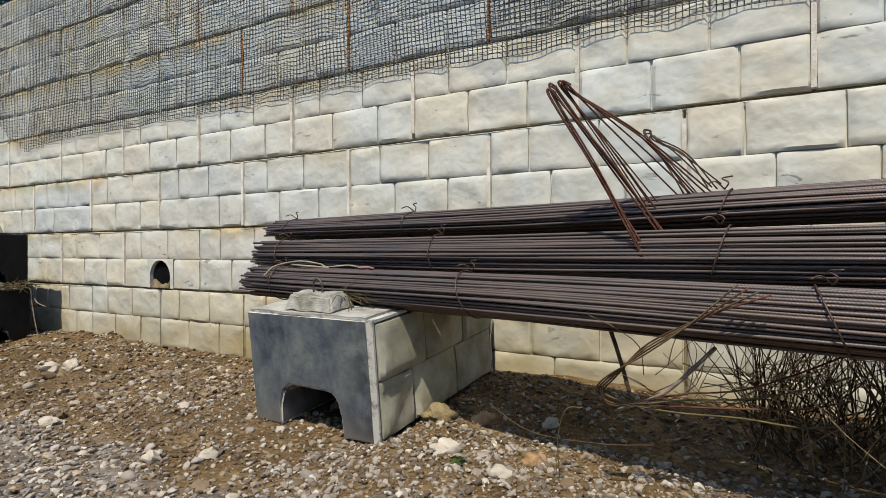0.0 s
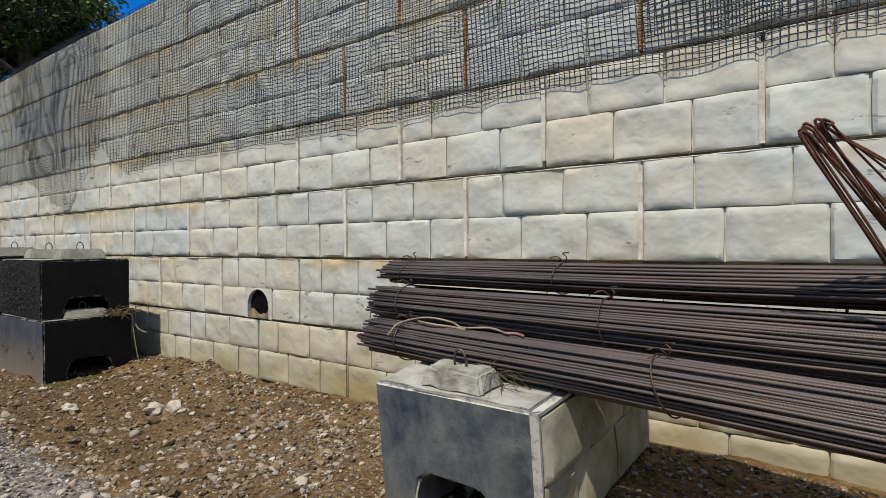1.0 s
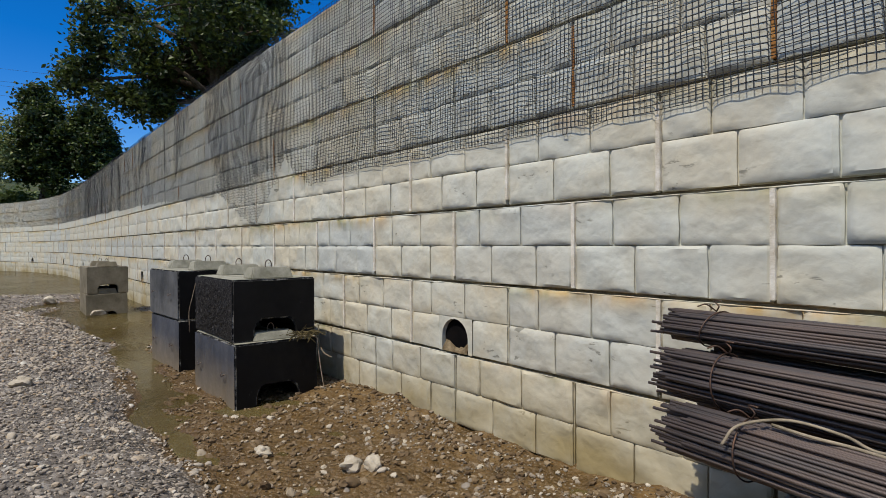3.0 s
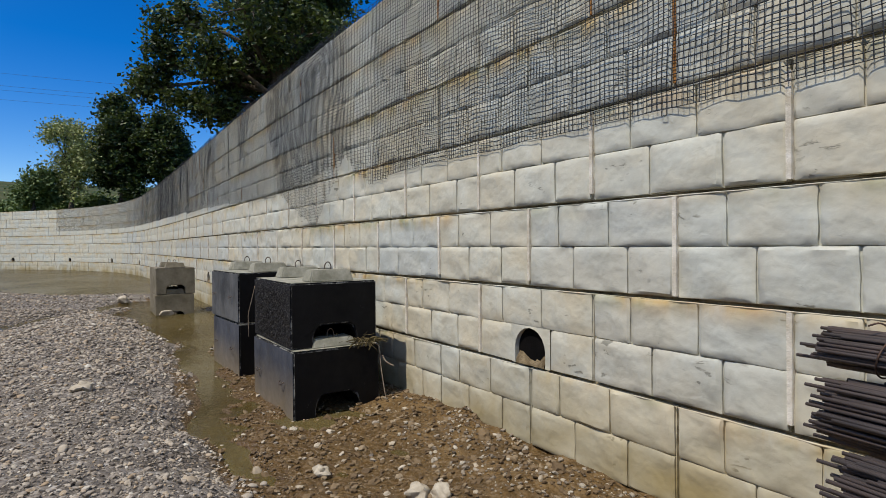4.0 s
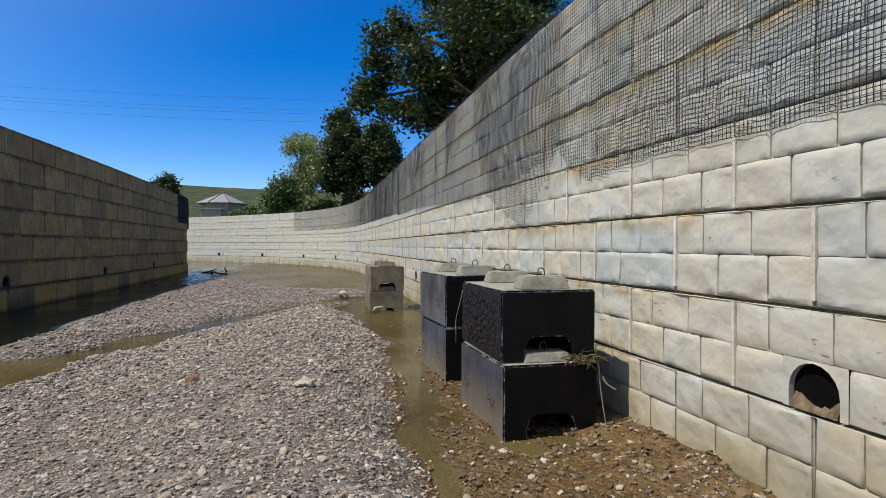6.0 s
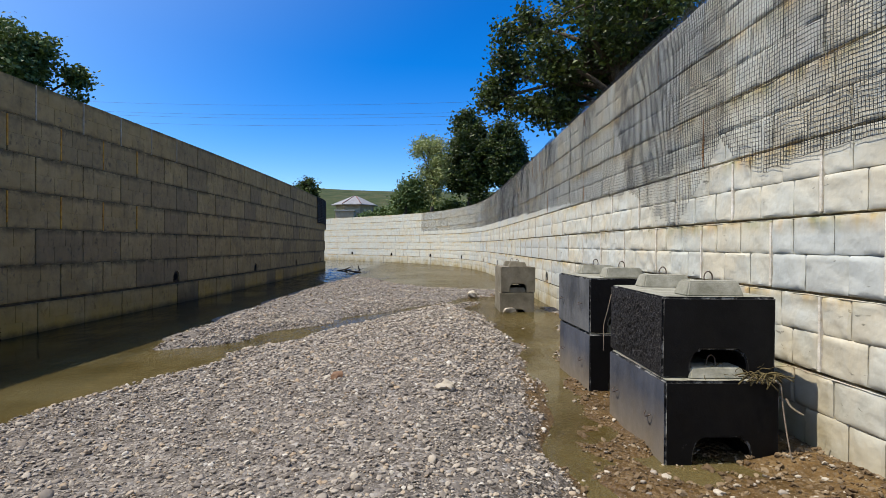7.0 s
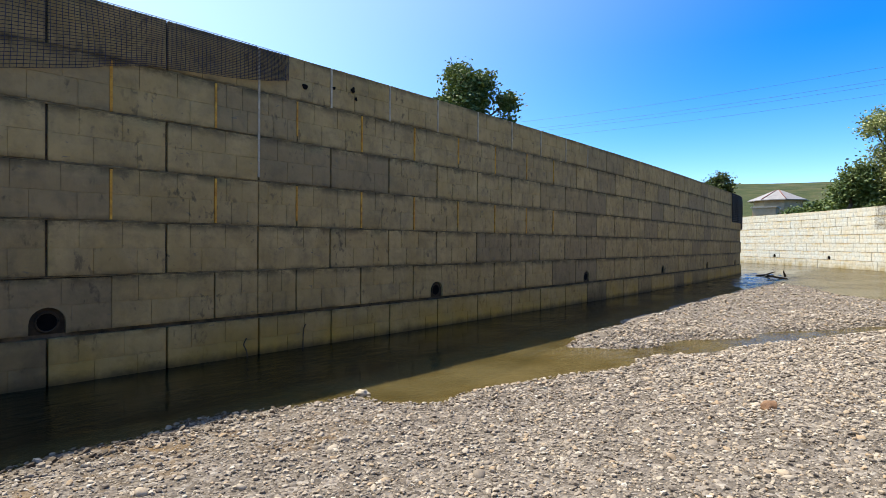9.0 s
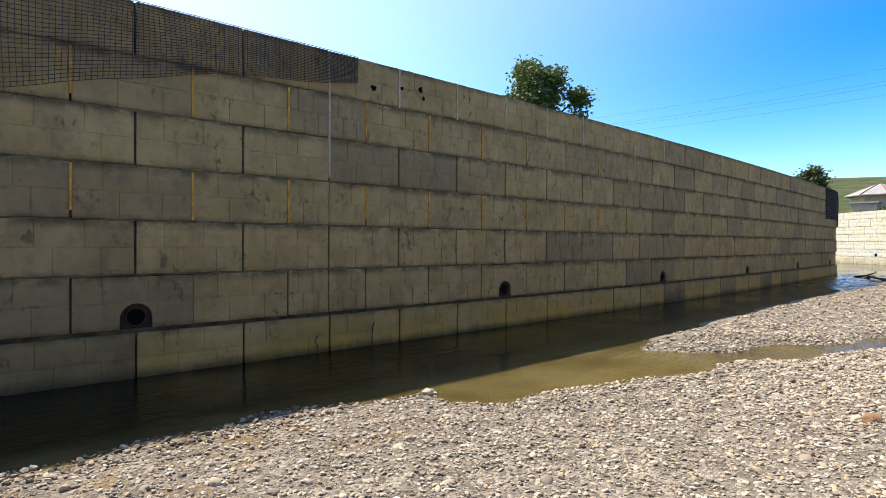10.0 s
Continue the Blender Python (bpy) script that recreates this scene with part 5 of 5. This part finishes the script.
        for _ in range(tips):
            d = Vector((rng.gauss(0, 1), rng.gauss(0, 1), rng.gauss(0, 1))).normalized() * rng.uniform(0.45, 1.0) ** 0.6
            e = c + Vector((d.x * rad.x, d.y * rad.y, d.z * rad.z - droop * rng.random()))
            m = c.lerp(e, 0.5) + Vector((rng.uniform(-0.2, 0.2), rng.uniform(-0.2, 0.2), rng.uniform(0.0, 0.25)))
            limbs.append((smooth_line([c.lerp(start, 0.25 * rng.random()) - base, m - base, e - base], 3), list(np.linspace(trunk_r * 0.13, trunk_r * 0.03, 7))))
            ends += [tuple(e - base), tuple(m.lerp(e, 0.4) - base)]
    tagged(tubes("twigwork", limbs, 0.05, M_BARK, thing, 5), kind="stuff")
    leaves("crown", ends, per, (spread, spread, spread * 0.8), leaf, leaf_mat, thing, seed)
    return thing


def lobes_in(centre, radii, count, size, seed):
    """Masses of leaves scattered through an ellipsoid."""
    rng = random.Random(seed)
    out = []
    for k in range(count):
        d = Vector((rng.gauss(0, 1), rng.gauss(0, 1), rng.gauss(0, 1))).normalized() * (rng.random() ** 0.45)
        q = size * rng.uniform(0.7, 1.25)
        out.append(((centre[0] + d.x * radii[0], centre[1] + d.y * radii[1], centre[2] + d.z * radii[2]), (q, q, q * 0.75)))
    return out


# the broad tree that leans over the netted wall
tree((-21.8, 6.9, 3.9), lobes_in((-22.2, 6.4, 9.6), (3.2, 3.6, 2.9), 26, 1.25, 31) + [((-24.6, 3.0, 8.2), (0.9, 1.1, 0.6)), ((-24.8, 2.6, 7.2), (0.7, 0.9, 0.5)), ((-24.2, 4.0, 6.6), (0.8, 0.9, 0.6)), ((-23.0, 4.7, 6.3), (0.7, 0.7, 0.5)), ((-23.8, 3.4, 9.6), (0.9, 1.1, 0.7))],
     "broad dark green tree leaning over the wall", M_LEAF, 0.15, 54, 14, 0.28, 31, spread=0.23)
# trees behind the bend
tree((-56.5, 3.3, 4.4), lobes_in((-56.5, 3.2, 9.4), (1.7, 2.1, 3.6), 20, 1.3, 32) + [((-56.5, 2.6, 13.2), (1.0, 1.0, 0.9)), ((-56.5, 3.4, 12.6), (1.2, 1.2, 0.9))], "tall dark tree behind the bend of the wall", M_LEAF, 0.28, 64, 11, 0.3, 32, spread=0.38)
tree((-55.0, 6.4, 4.4), lobes_in((-55.0, 6.4, 9.6), (1.5, 1.8, 2.5), 18, 1.3, 33) + [((-55.0, 6.2, 12.0), (1.4, 1.5, 0.8))], "tall dark tree beside a second one", M_LEAF, 0.28, 64, 11, 0.3, 33, spread=0.38)
tree((-56.0, -0.4, 4.4), lobes_in((-56.0, -0.2, 9.2), (1.8, 2.3, 3.5), 18, 1.05, 34), "pale green feathery willow-like tree", M_LEAF_LIGHT, 0.17, 42, 9, 0.2, 34, droop=0.8, spread=0.40)
tree((-57.0, -3.0, 4.4), lobes_in((-57.0, -2.6, 6.0), (1.0, 1.1, 1.3), 9, 0.8, 35), "low mid-green bush tree behind the wall", M_LEAF_MID, 0.24, 40, 9, 0.16, 35, spread=0.4)
# the tree behind the shaded wall
tree((-23.2, -14.4, 4.0), lobes_in((-23.0, -14.5, 7.35), (0.7, 0.8, 1.95), 20, 0.6, 36) + [((-24.5, -13.3, 6.6), (0.35, 0.4, 0.8)), ((-24.5, -13.3, 7.7), (0.3, 0.3, 0.35))], "small leafy tree rising behind the shaded wall", M_LEAF_MID, 0.15, 44, 10, 0.14, 36, spread=0.22)
tree((-37.0, -8.1, 4.0), lobes_in((-37.0, -7.8, 4.7), (0.6, 0.7, 0.5), 7, 0.5, 37), "dark bush on top of the shaded wall's corner", M_LEAF, 0.14, 40, 8, 0.08, 37, spread=0.2)
for k, (x, y, s) in enumerate(((-64, -3.8, 1.1), (-66, -5.5, 0.9), (-60, 1.2, 1.1), (-61, -0.8, 0.9), (-60, 4.6, 1.2), (-60, 8.5, 1.4), (-130, -14, 2.6), (-150, -40, 4.0), (-140, -34, 3.0), (-96, -11.2, 1.4))):
    z = bank_height(x, y)
    tree((x, y, z - 0.2), lobes_in((x, y, z + s * 0.7), (s * 0.7, s, s * 0.45), 7, s * 0.45, 40 + k), "dark green scrub bush on the far bank", M_LEAF_MID, 0.35, 40, 8, 0.1, 40 + k, spread=0.5)

# ---- house on the far bank ----
hx, hy = -111.0, -15.8
hz = bank_height(hx, hy) - 0.3
house = empty("house", Matrix.Translation((hx, hy, hz)), "low house with a grey hipped roof striped red", "house")
EAVE, APEX, RAD = 9.1 - hz, 10.75 - hz, 4.2
bm = bmesh.new()
corners = [(RAD * 0.86 * math.cos(a), RAD * 0.86 * math.sin(a)) for a in np.linspace(0, 2 * math.pi, 9)[:-1] + math.pi / 8]
low = [bm.verts.new((x, y, 0)) for x, y in corners]
high = [bm.verts.new((x, y, EAVE)) for x, y in corners]
for i in range(8):
    bm.faces.new((low[i], low[(i + 1) % 8], high[(i + 1) % 8], high[i]))
part("wall", bm, M_PLASTER, house)
for i in range(8):
    a0, a1 = 2 * math.pi * i / 8 + math.pi / 8, 2 * math.pi * (i + 1) / 8 + math.pi / 8
    bm = bmesh.new()
    e0, e1 = (RAD * 1.08 * math.cos(a0), RAD * 1.08 * math.sin(a0)), (RAD * 1.08 * math.cos(a1), RAD * 1.08 * math.sin(a1))
    v = [bm.verts.new((*e0, EAVE - 0.1)), bm.verts.new((*e1, EAVE - 0.1)), bm.verts.new((e1[0] * 0.1, e1[1] * 0.1, APEX)), bm.verts.new((e0[0] * 0.1, e0[1] * 0.1, APEX))]
    lo = [bm.verts.new(q.co - Vector((0, 0, 0.12))) for q in v]
    bm.faces.new(v)
    bm.faces.new(lo[::-1])
    for k in range(4):
        bm.faces.new((v[k], lo[k], lo[(k + 1) % 4], v[(k + 1) % 4]))
    part("roof_panel", bm, M_ROOF, house)
    if i in (0, 7):
        tubes("ridge_strip", [[(*e0, EAVE - 0.05), (e0[0] * 0.1, e0[1] * 0.1, APEX + 0.05)]], 0.07, M_ROOFRED, house, 4)
annex = empty("house", pose(-104, -16.4, bank_height(-104, -16.4) - 0.3), "small plain annex with a flat roof", "house")
v, f = box_data(-1.5, 1.5, -1.6, 1.6, 0, 7.75 - bank_height(-104, -16.4))
mesh_object("wall", v, f, M_PLASTER, annex)
v, f = box_data(-1.7, 1.7, -1.8, 1.8, 7.752 - bank_height(-104, -16.4), 7.95 - bank_height(-104, -16.4))
mesh_object("roof", v, f, M_CONC, annex)

# ---- overhead cables ----
for k, dz in enumerate((0.0, 1.3, 1.9, 3.6)):
    a, b = Vector((-95, 22, 22.0 + dz)), Vector((-118, -120, 29.5 + dz))
    pts = [a.lerp(b, t) - Vector((0, 0, 2.5 * 4 * t * (1 - t))) for t in np.linspace(0, 1, 24)]
    tubes("power_cable", [pts], 0.017, M_CABLE, None, 4)
    tagged(scene.collection.objects[-1], "thin overhead cable sagging across the sky", "cable", "overhead cables")


# ---- stones ----
def ico_shapes(level, count, seed):
    rng = np.random.default_rng(seed)
    bm = bmesh.new()
    bmesh.ops.create_icosphere(bm, subdivisions=level, radius=1.0)
    v0 = np.array([v.co[:] for v in bm.verts])
    f0 = np.array([[v.index for v in f.verts] for f in bm.faces])
    bm.free()
    out = []
    for _ in range(count):
        v = v0 * (1 + rng.normal(0, 0.13, (len(v0), 1)))
        v = v * np.array([1.0, rng.uniform(0.6, 0.95), rng.uniform(0.38, 0.7)])
        out.append(v)
    return out, f0


def scatter(name, boxes, material, level, label, seed, sink=0.3, land=0.0, mask=None, smooth=False):
    """Loose stones as one mesh. boxes: (x0, x1, y0, y1, count, small, large)."""
    rng = np.random.default_rng(seed)
    shapes, f0 = ico_shapes(level, 10, seed)
    allv, allf, n = [], [], 0
    for x0, x1, y0, y1, count, small, large in boxes:
        px, py = rng.uniform(x0, x1, count), rng.uniform(y0, y1, count)
        pz, _ = bed(px, py)
        size = small * (large / small) ** (rng.random(count) ** 2.2)
        ok = pz > water_at(px, py) - 0.02 + land
        if mask is not None:
            ok &= mask(px, py, rng.random(count))
        for x, y, z, s in zip(px[ok], py[ok], pz[ok], size[ok]):
            v = shapes[rng.integers(10)]
            a = rng.uniform(0, 6.28)
            ca, sa = math.cos(a), math.sin(a)
            tx, ty = rng.normal(0, 0.25, 2)
            w = np.stack([v[:, 0] * ca - v[:, 1] * sa, v[:, 0] * sa + v[:, 1] * ca, v[:, 2] + tx * v[:, 0] + ty * v[:, 1]], 1) * s * 0.5
            allv.append(w + np.array([x, y, z + s * (0.25 - sink * 0.35)]))
            allf.append(f0 + n)
            n += len(v)
    verts, faces = np.concatenate(allv), np.concatenate(allf).astype(np.int32)
    me = bpy.data.meshes.new(name)
    me.vertices.add(len(verts))
    me.vertices.foreach_set("co", verts.ravel())
    me.loops.add(faces.size)
    me.loops.foreach_set("vertex_index", faces.ravel())
    me.polygons.add(len(faces))
    me.polygons.foreach_set("loop_start", np.arange(0, faces.size, 3))
    me.update(calc_edges=True)
    me.polygons.foreach_set("use_smooth", [smooth] * len(faces))
    me.materials.append(material)
    return tagged(new(name, me), label, "stones", kind="stuff")


def less_in_mud(px, py, roll):
    return roll > bed(px, py)[1] * 0.8


scatter("gravel", [(-8.5, -1.2, -4.1, 1.5, 46000, 0.012, 0.05), (-14.5, -8.5, -3.2, 1.7, 20000, 0.02, 0.06), (-18, -14.5, -1.5, 1.5, 4000, 0.03, 0.07),
                   (-30, -11, -3.7, 3.2, 10000, 0.04, 0.085)], M_PEBBLE, 1, "loose grey and beige river pebbles on the bar", 61, mask=less_in_mud)
scatter("gravel", [(-3.4, 1.5, 0.6, 3.4, 9000, 0.010, 0.045), (-1.8, 1.0, 1.5, 2.6, 5200, 0.010, 0.05), (-4.4, -2.6, 1.9, 3.4, 1500, 0.012, 0.05), (-6.2, -4.4, 2.7, 3.42, 500, 0.015, 0.055)], M_GRIT, 1, "mixed grey and brown stones on the ground about the rebar", 62)
scatter("gravel", [(-7.5, -3.0, 1.4, 3.42, 6500, 0.010, 0.06), (-3.4, 1.2, 0.6, 3.4, 15000, 0.008, 0.04), (-14, -7.5, 1.8, 3.3, 2200, 0.015, 0.07)], M_MUDSTONE, 1, "muddy stones on the brown earth along the wall", 63)
scatter("gravel", [(-9, -1, -4.0, 1.6, 700, 0.045, 0.085), (-14, -9, -3, 1.6, 400, 0.05, 0.09), (-7, -3, 1.6, 3.3, 40, 0.04, 0.09), (-3.4, 1.0, 0.9, 2.6, 40, 0.045, 0.085)], M_PEBBLE, 2, "larger pebbles among the gravel", 64, sink=0.5, smooth=True)
scatter("gravel", [(-7.2, -3.0, 1.5, 3.4, 170, 0.035, 0.10), (-3.2, 0.8, 0.9, 2.7, 120, 0.035, 0.08)], M_MUDSTONE, 2, "fist-sized stones half sunk in the brown earth", 65, sink=0.7)

scatter("gravel", [(-8.2, -1.5, -4.9, -3.9, 3200, 0.02, 0.075), (-14, -7.2, -4.0, -1.5, 1500, 0.02, 0.06)], M_WETSTONE, 1, "dark wet stones along the water's edge", 66, land=-0.05, mask=lambda px, py, roll: bed(px, py)[0] < W + 0.05)


def stone(x, y, size, material, label, seed, flat=0.6):
    rng = random.Random(seed)
    bm = bmesh.new()
    bmesh.ops.create_icosphere(bm, subdivisions=3, radius=0.5)
    for v in bm.verts:
        d = 1 + 0.55 * noise.noise(v.co * 2.6 + Vector((seed, 0, 0))) + 0.12 * noise.noise(v.co * 7 + Vector((0, seed, 0)))
        v.co = Vector((v.co.x * d, v.co.y * d * 0.8, v.co.z * d * flat)) * size
    ob = part("stone", bm, material, smooth=True)
    ob.data.set_sharp_from_angle(angle=radians(40))
    ob.matrix_basis = pose(x, y, float(bed(x, y)[0]) + size * flat * 0.28, rng.uniform(-12, 12), rng.uniform(-12, 12), rng.uniform(0, 360))
    return tagged(ob, label, "stone")


for k, (x, y, size, mat, label) in enumerate((
        (-7.95, 0.59, 0.17, M_PALE, "pale flat limestone lying on the gravel bar"), (-8.55, -0.50, 0.15, M_BROWN, "red-brown stone lying on the gravel bar"),
        (-5.02, 2.30, 0.17, M_PALE, "pale lumpy stone in the mud"), (-4.92, 2.40, 0.15, M_PALE, "pale lumpy stone in the mud"), (-7.15, -3.86, 0.13, M_PALE, "pale lump of stone at the water's edge"),
        (-19.6, 1.45, 0.36, M_PALE, "pale boulder at the far water's edge"), (-1.42, 2.50, 0.17, M_LICHEN, "lumpy brown stone beside the coated block"), (-1.20, 2.20, 0.12, M_PALE, "pale stone on the gravel"),
        (-0.82, 2.32, 0.10, M_OCHRE, "yellowish stone on the gravel"), (-1.22, 2.64, 0.12, M_OCHRE, "ochre stone at the shadow's edge"), (-2.25, 1.45, 0.09, M_PALE, "pale pebble on the gravel"),
        (-2.10, 1.62, 0.08, M_PALE, "pale pebble on the gravel"), (-0.90, 2.75, 0.09, M_PALE, "pale pebble at the shadow's edge"), (-3.19, 1.46, 0.09, M_PALE, "pale pebble on brown earth"),
        (-4.80, 2.17, 0.12, M_MUDSTONE, "muddy stone on brown earth"), (-0.86, 2.06, 0.10, M_PALE, "pale pebble on the gravel"), (-5.54, 3.18, 0.12, M_MUDSTONE, "muddy stone beside the wall"),
        (-4.79, 3.22, 0.12, M_MUDSTONE, "muddy stone beside the wall"), (-5.72, 1.95, 0.13, M_PALE, "pale stone in the mud"), (-16.0, 2.1, 0.35, M_PALE, "pale stone in the mouth of a block"))):
    stone(x, y, size, mat, label, k + 1)

# a small green weed among the pebbles
weed = empty("weed", Matrix.Translation((-1.08, 2.07, float(bed(-1.08, 2.07)[0]))), "small bright green weed among the pebbles", "weed")
leaves("leaf_tuft", [(0.0, 0.0, 0.025), (0.02, 0.01, 0.02)], 7, (0.014, 0.014, 0.008), 0.035, M_LEAF_MID, weed, 71)
tubes("stem", [[(0, 0, -0.01), (0.002, 0, 0.03)], [(0.004, 0.002, -0.01), (0.02, 0.01, 0.025)]], 0.0015, M_DRYWEED, weed, 4)

# ---- drain holes and the courses of both walls, piece by piece ----
LIT_ANCHOR = LIT.where(-2.84)
HOLES_LIT = [LIT.where(-5.32) + 5 * BLOCK * k for k in range(-1, 10)]
HOLES_SHADE = [SA - 2 * SHADE_BLOCK + 5 * SHADE_BLOCK * k for k in range(-1, 6)]


def holed_face(seed, rough, groove):
    """A block whose lower middle stone is a plate with a round-headed drain opening."""
    rng = random.Random(seed)
    half, r, w = BLOCK / 2, 0.168, 0.215
    v, f = block_face(seed, ((0.5 - w / BLOCK, 0.5 + w / BLOCK), cuts(rng, 1)), rough, groove, BLOCK, (6, 5))
    # leave out the slab and the middle stone of the lower row
    per = 7 * 6 + 2 * (6 + 5)
    first, last = 8 + per, 8 + 2 * per
    f = [q for q in f if not (q[0] < 8 or first <= q[0] < last)]
    verts, faces = list(v), list(f)
    for x0, x1, z0, z1 in ((0.01, half - w + 0.004, 0.011, 0.3), (half + w - 0.004, BLOCK - 0.01, 0.011, 0.3), (0.01, BLOCK - 0.01, 0.3, 0.589)):
        n = len(verts)
        bv, bf = box_data(x0, x1, groove, 0.2, z0, z1)
        verts += bv
        faces += [tuple(n + i for i in q) for q in bf]
    outline = [(half - r, 0.010)] + [(half + r * math.cos(a), 0.125 + r * math.sin(a)) for a in np.linspace(math.pi, 0, 11)] + [(half + r, 0.010)]
    outer = [(half - w, 0.010), (half - w, 0.11), (half - w, 0.2), (half - w, 0.305), (half - 0.12, 0.305), (half - 0.06, 0.305), (half, 0.305), (half + 0.06, 0.305), (half + 0.12, 0.305), (half + w, 0.305), (half + w, 0.2), (half + w, 0.11), (half + w, 0.010)]
    n = len(verts)
    for x, z in outline:
        verts.append((x, 0.002, z))
    for x, z in outer:
        verts.append((x, 0.006, z))
    for x, z in outline:
        verts.append((x, 0.30, z))
    k = len(outline)
    for i in range(k - 1):
        faces.append((n + i, n + i + 1, n + k + i + 1, n + k + i))
        faces.append((n + i + 1, n + i, n + 2 * k + i, n + 2 * k + i + 1))
    return verts, faces


# lifting holes and chipped spots in the shaded wall's top course: discs black like their shade
for k, (x, z, r) in enumerate(((-8.40, 3.83, 0.05), (-8.93, 3.92, 0.03), (-9.30, 3.97, 0.045), (-9.36, 3.84, 0.03))):
    p = SHADE.out(SHADE.where(x), 0.012, z)
    rim = [(p.x + r * math.cos(q) * (1 + 0.3 * math.sin(3 * q + k)), p.y, p.z + r * math.sin(q) * (1 + 0.25 * math.cos(2 * q + k))) for q in np.linspace(0, 2 * math.pi, 15)[:-1]]
    heart = [(a + (p.x - a) * 0.3, b + 0.002, c + (p.z - c) * 0.3) for a, b, c in rim]
    mesh_object("hole_disc", rim + heart, [tuple(range(14, 28))] + [(i, (i + 1) % 14, 14 + (i + 1) % 14, 14 + i) for i in range(14)], M_HOLEDARK, shade_core)


lit_near = make_variants("lit_block", 9, 0.019, 0.026, (10, 8), seed=1)
lit_far = make_variants("lit_block_far", 6, 0.009, 0.026, (3, 3), seed=2)
shade_near = make_variants("shade_block", 7, 0.006, 0.015, (5, 4), seed=3, gap=0.013)
shade_far = make_variants("shade_block_far", 5, 0.003, 0.011, (2, 2), seed=4, gap=0.015)
build_wall(LIT, lit_core, LIT_START, LIT_END, LIT_ANCHOR, lit_near, lit_far, M_LIT, -41, HOLES_LIT, far_name="far_blocks", far_label="pale wall blocks round the bend")
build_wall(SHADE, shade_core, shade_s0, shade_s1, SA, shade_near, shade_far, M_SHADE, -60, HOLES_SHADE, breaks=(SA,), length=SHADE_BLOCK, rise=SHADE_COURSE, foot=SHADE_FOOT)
for line, core, holes, mat, rough, cavity in ((LIT, lit_core, HOLES_LIT, M_LIT, 0.010, M_HOLEDARK), (SHADE, shade_core, HOLES_SHADE, M_SHADE, 0.003, M_NICHE)):
    for k, s in enumerate(holes):
        if not (core is lit_core and LIT_START < s < LIT_END or core is shade_core and shade_s0 < s < shade_s1 - 5):
            continue
        x, y, ang = line.at(s)
        a = s - SHADE_BLOCK / 2 if line.side > 0 else s + BLOCK / 2
        m = pose(*line.out(a, 0, 0).xy, COURSE if line is LIT else SHADE_FOOT + SHADE_COURSE, 0, 0, math.degrees(ang) + (180 if line.side < 0 else 0))
        v, f = holed_face(k + 3, rough, 0.026 if line is LIT else 0.011)
        ob = mesh_object("holed_block", v, f, mat, core, True)
        ob.matrix_basis = m
        ob.data.set_sharp_from_angle(angle=radians(38))
        # flat dark sheet just proud of the core, standing in for the opening's darkness
        ring = [(BLOCK / 2 + 0.167 * math.cos(q), 0.041, 0.125 + 0.167 * math.sin(q)) for q in np.linspace(0, math.pi, 13)] + [(BLOCK / 2 - 0.167, 0.041, 0.008), (BLOCK / 2 + 0.167, 0.041, 0.008)]
        ob = mesh_object("mouth_sheet", ring, [tuple(range(len(ring)))], cavity, core)
        ob.matrix_basis = m
        if line is not LIT:
            rim = [(BLOCK / 2 + 0.105 * math.cos(q), 0.034, 0.135 + 0.105 * math.sin(q)) for q in np.linspace(0, 2 * math.pi, 21)]
            ob = tubes("pipe_rim", [rim], 0.014, M_NICHE, core, 6)
            ob.matrix_basis = m
            # flat black disc in place of the dark inside the bore
            ob = mesh_object("bore_disc", [(x, 0.032, z) for x, _, z in rim[:-1]], [tuple(range(20))], M_HOLEDARK, core)
            ob.matrix_basis = m
            continue
        # washed-out dirt on the sill of the opening
        rng = random.Random(k)
        verts, faces = [], []
        for j in range(5):
            for i in range(13):
                h = (0.055 + 0.05 * noise.noise(Vector((i * 0.6, j * 0.5, k)))) * (j / 4) ** 0.7 * (0.35 + abs(i - 6) / 7)
                verts.append((BLOCK / 2 - 0.155 + 0.31 * i / 12, -0.002 + 0.0105 * j + rng.uniform(-0.003, 0.003), 0.012 + max(0.0, h) * 1.4))
        for j in range(4):
            for i in range(12):
                a = j * 13 + i
                faces.append((a, a + 1, a + 14, a + 13))
        ob = mesh_object("washed_dirt", verts, faces, M_DIRT, core)
        ob.matrix_basis = m
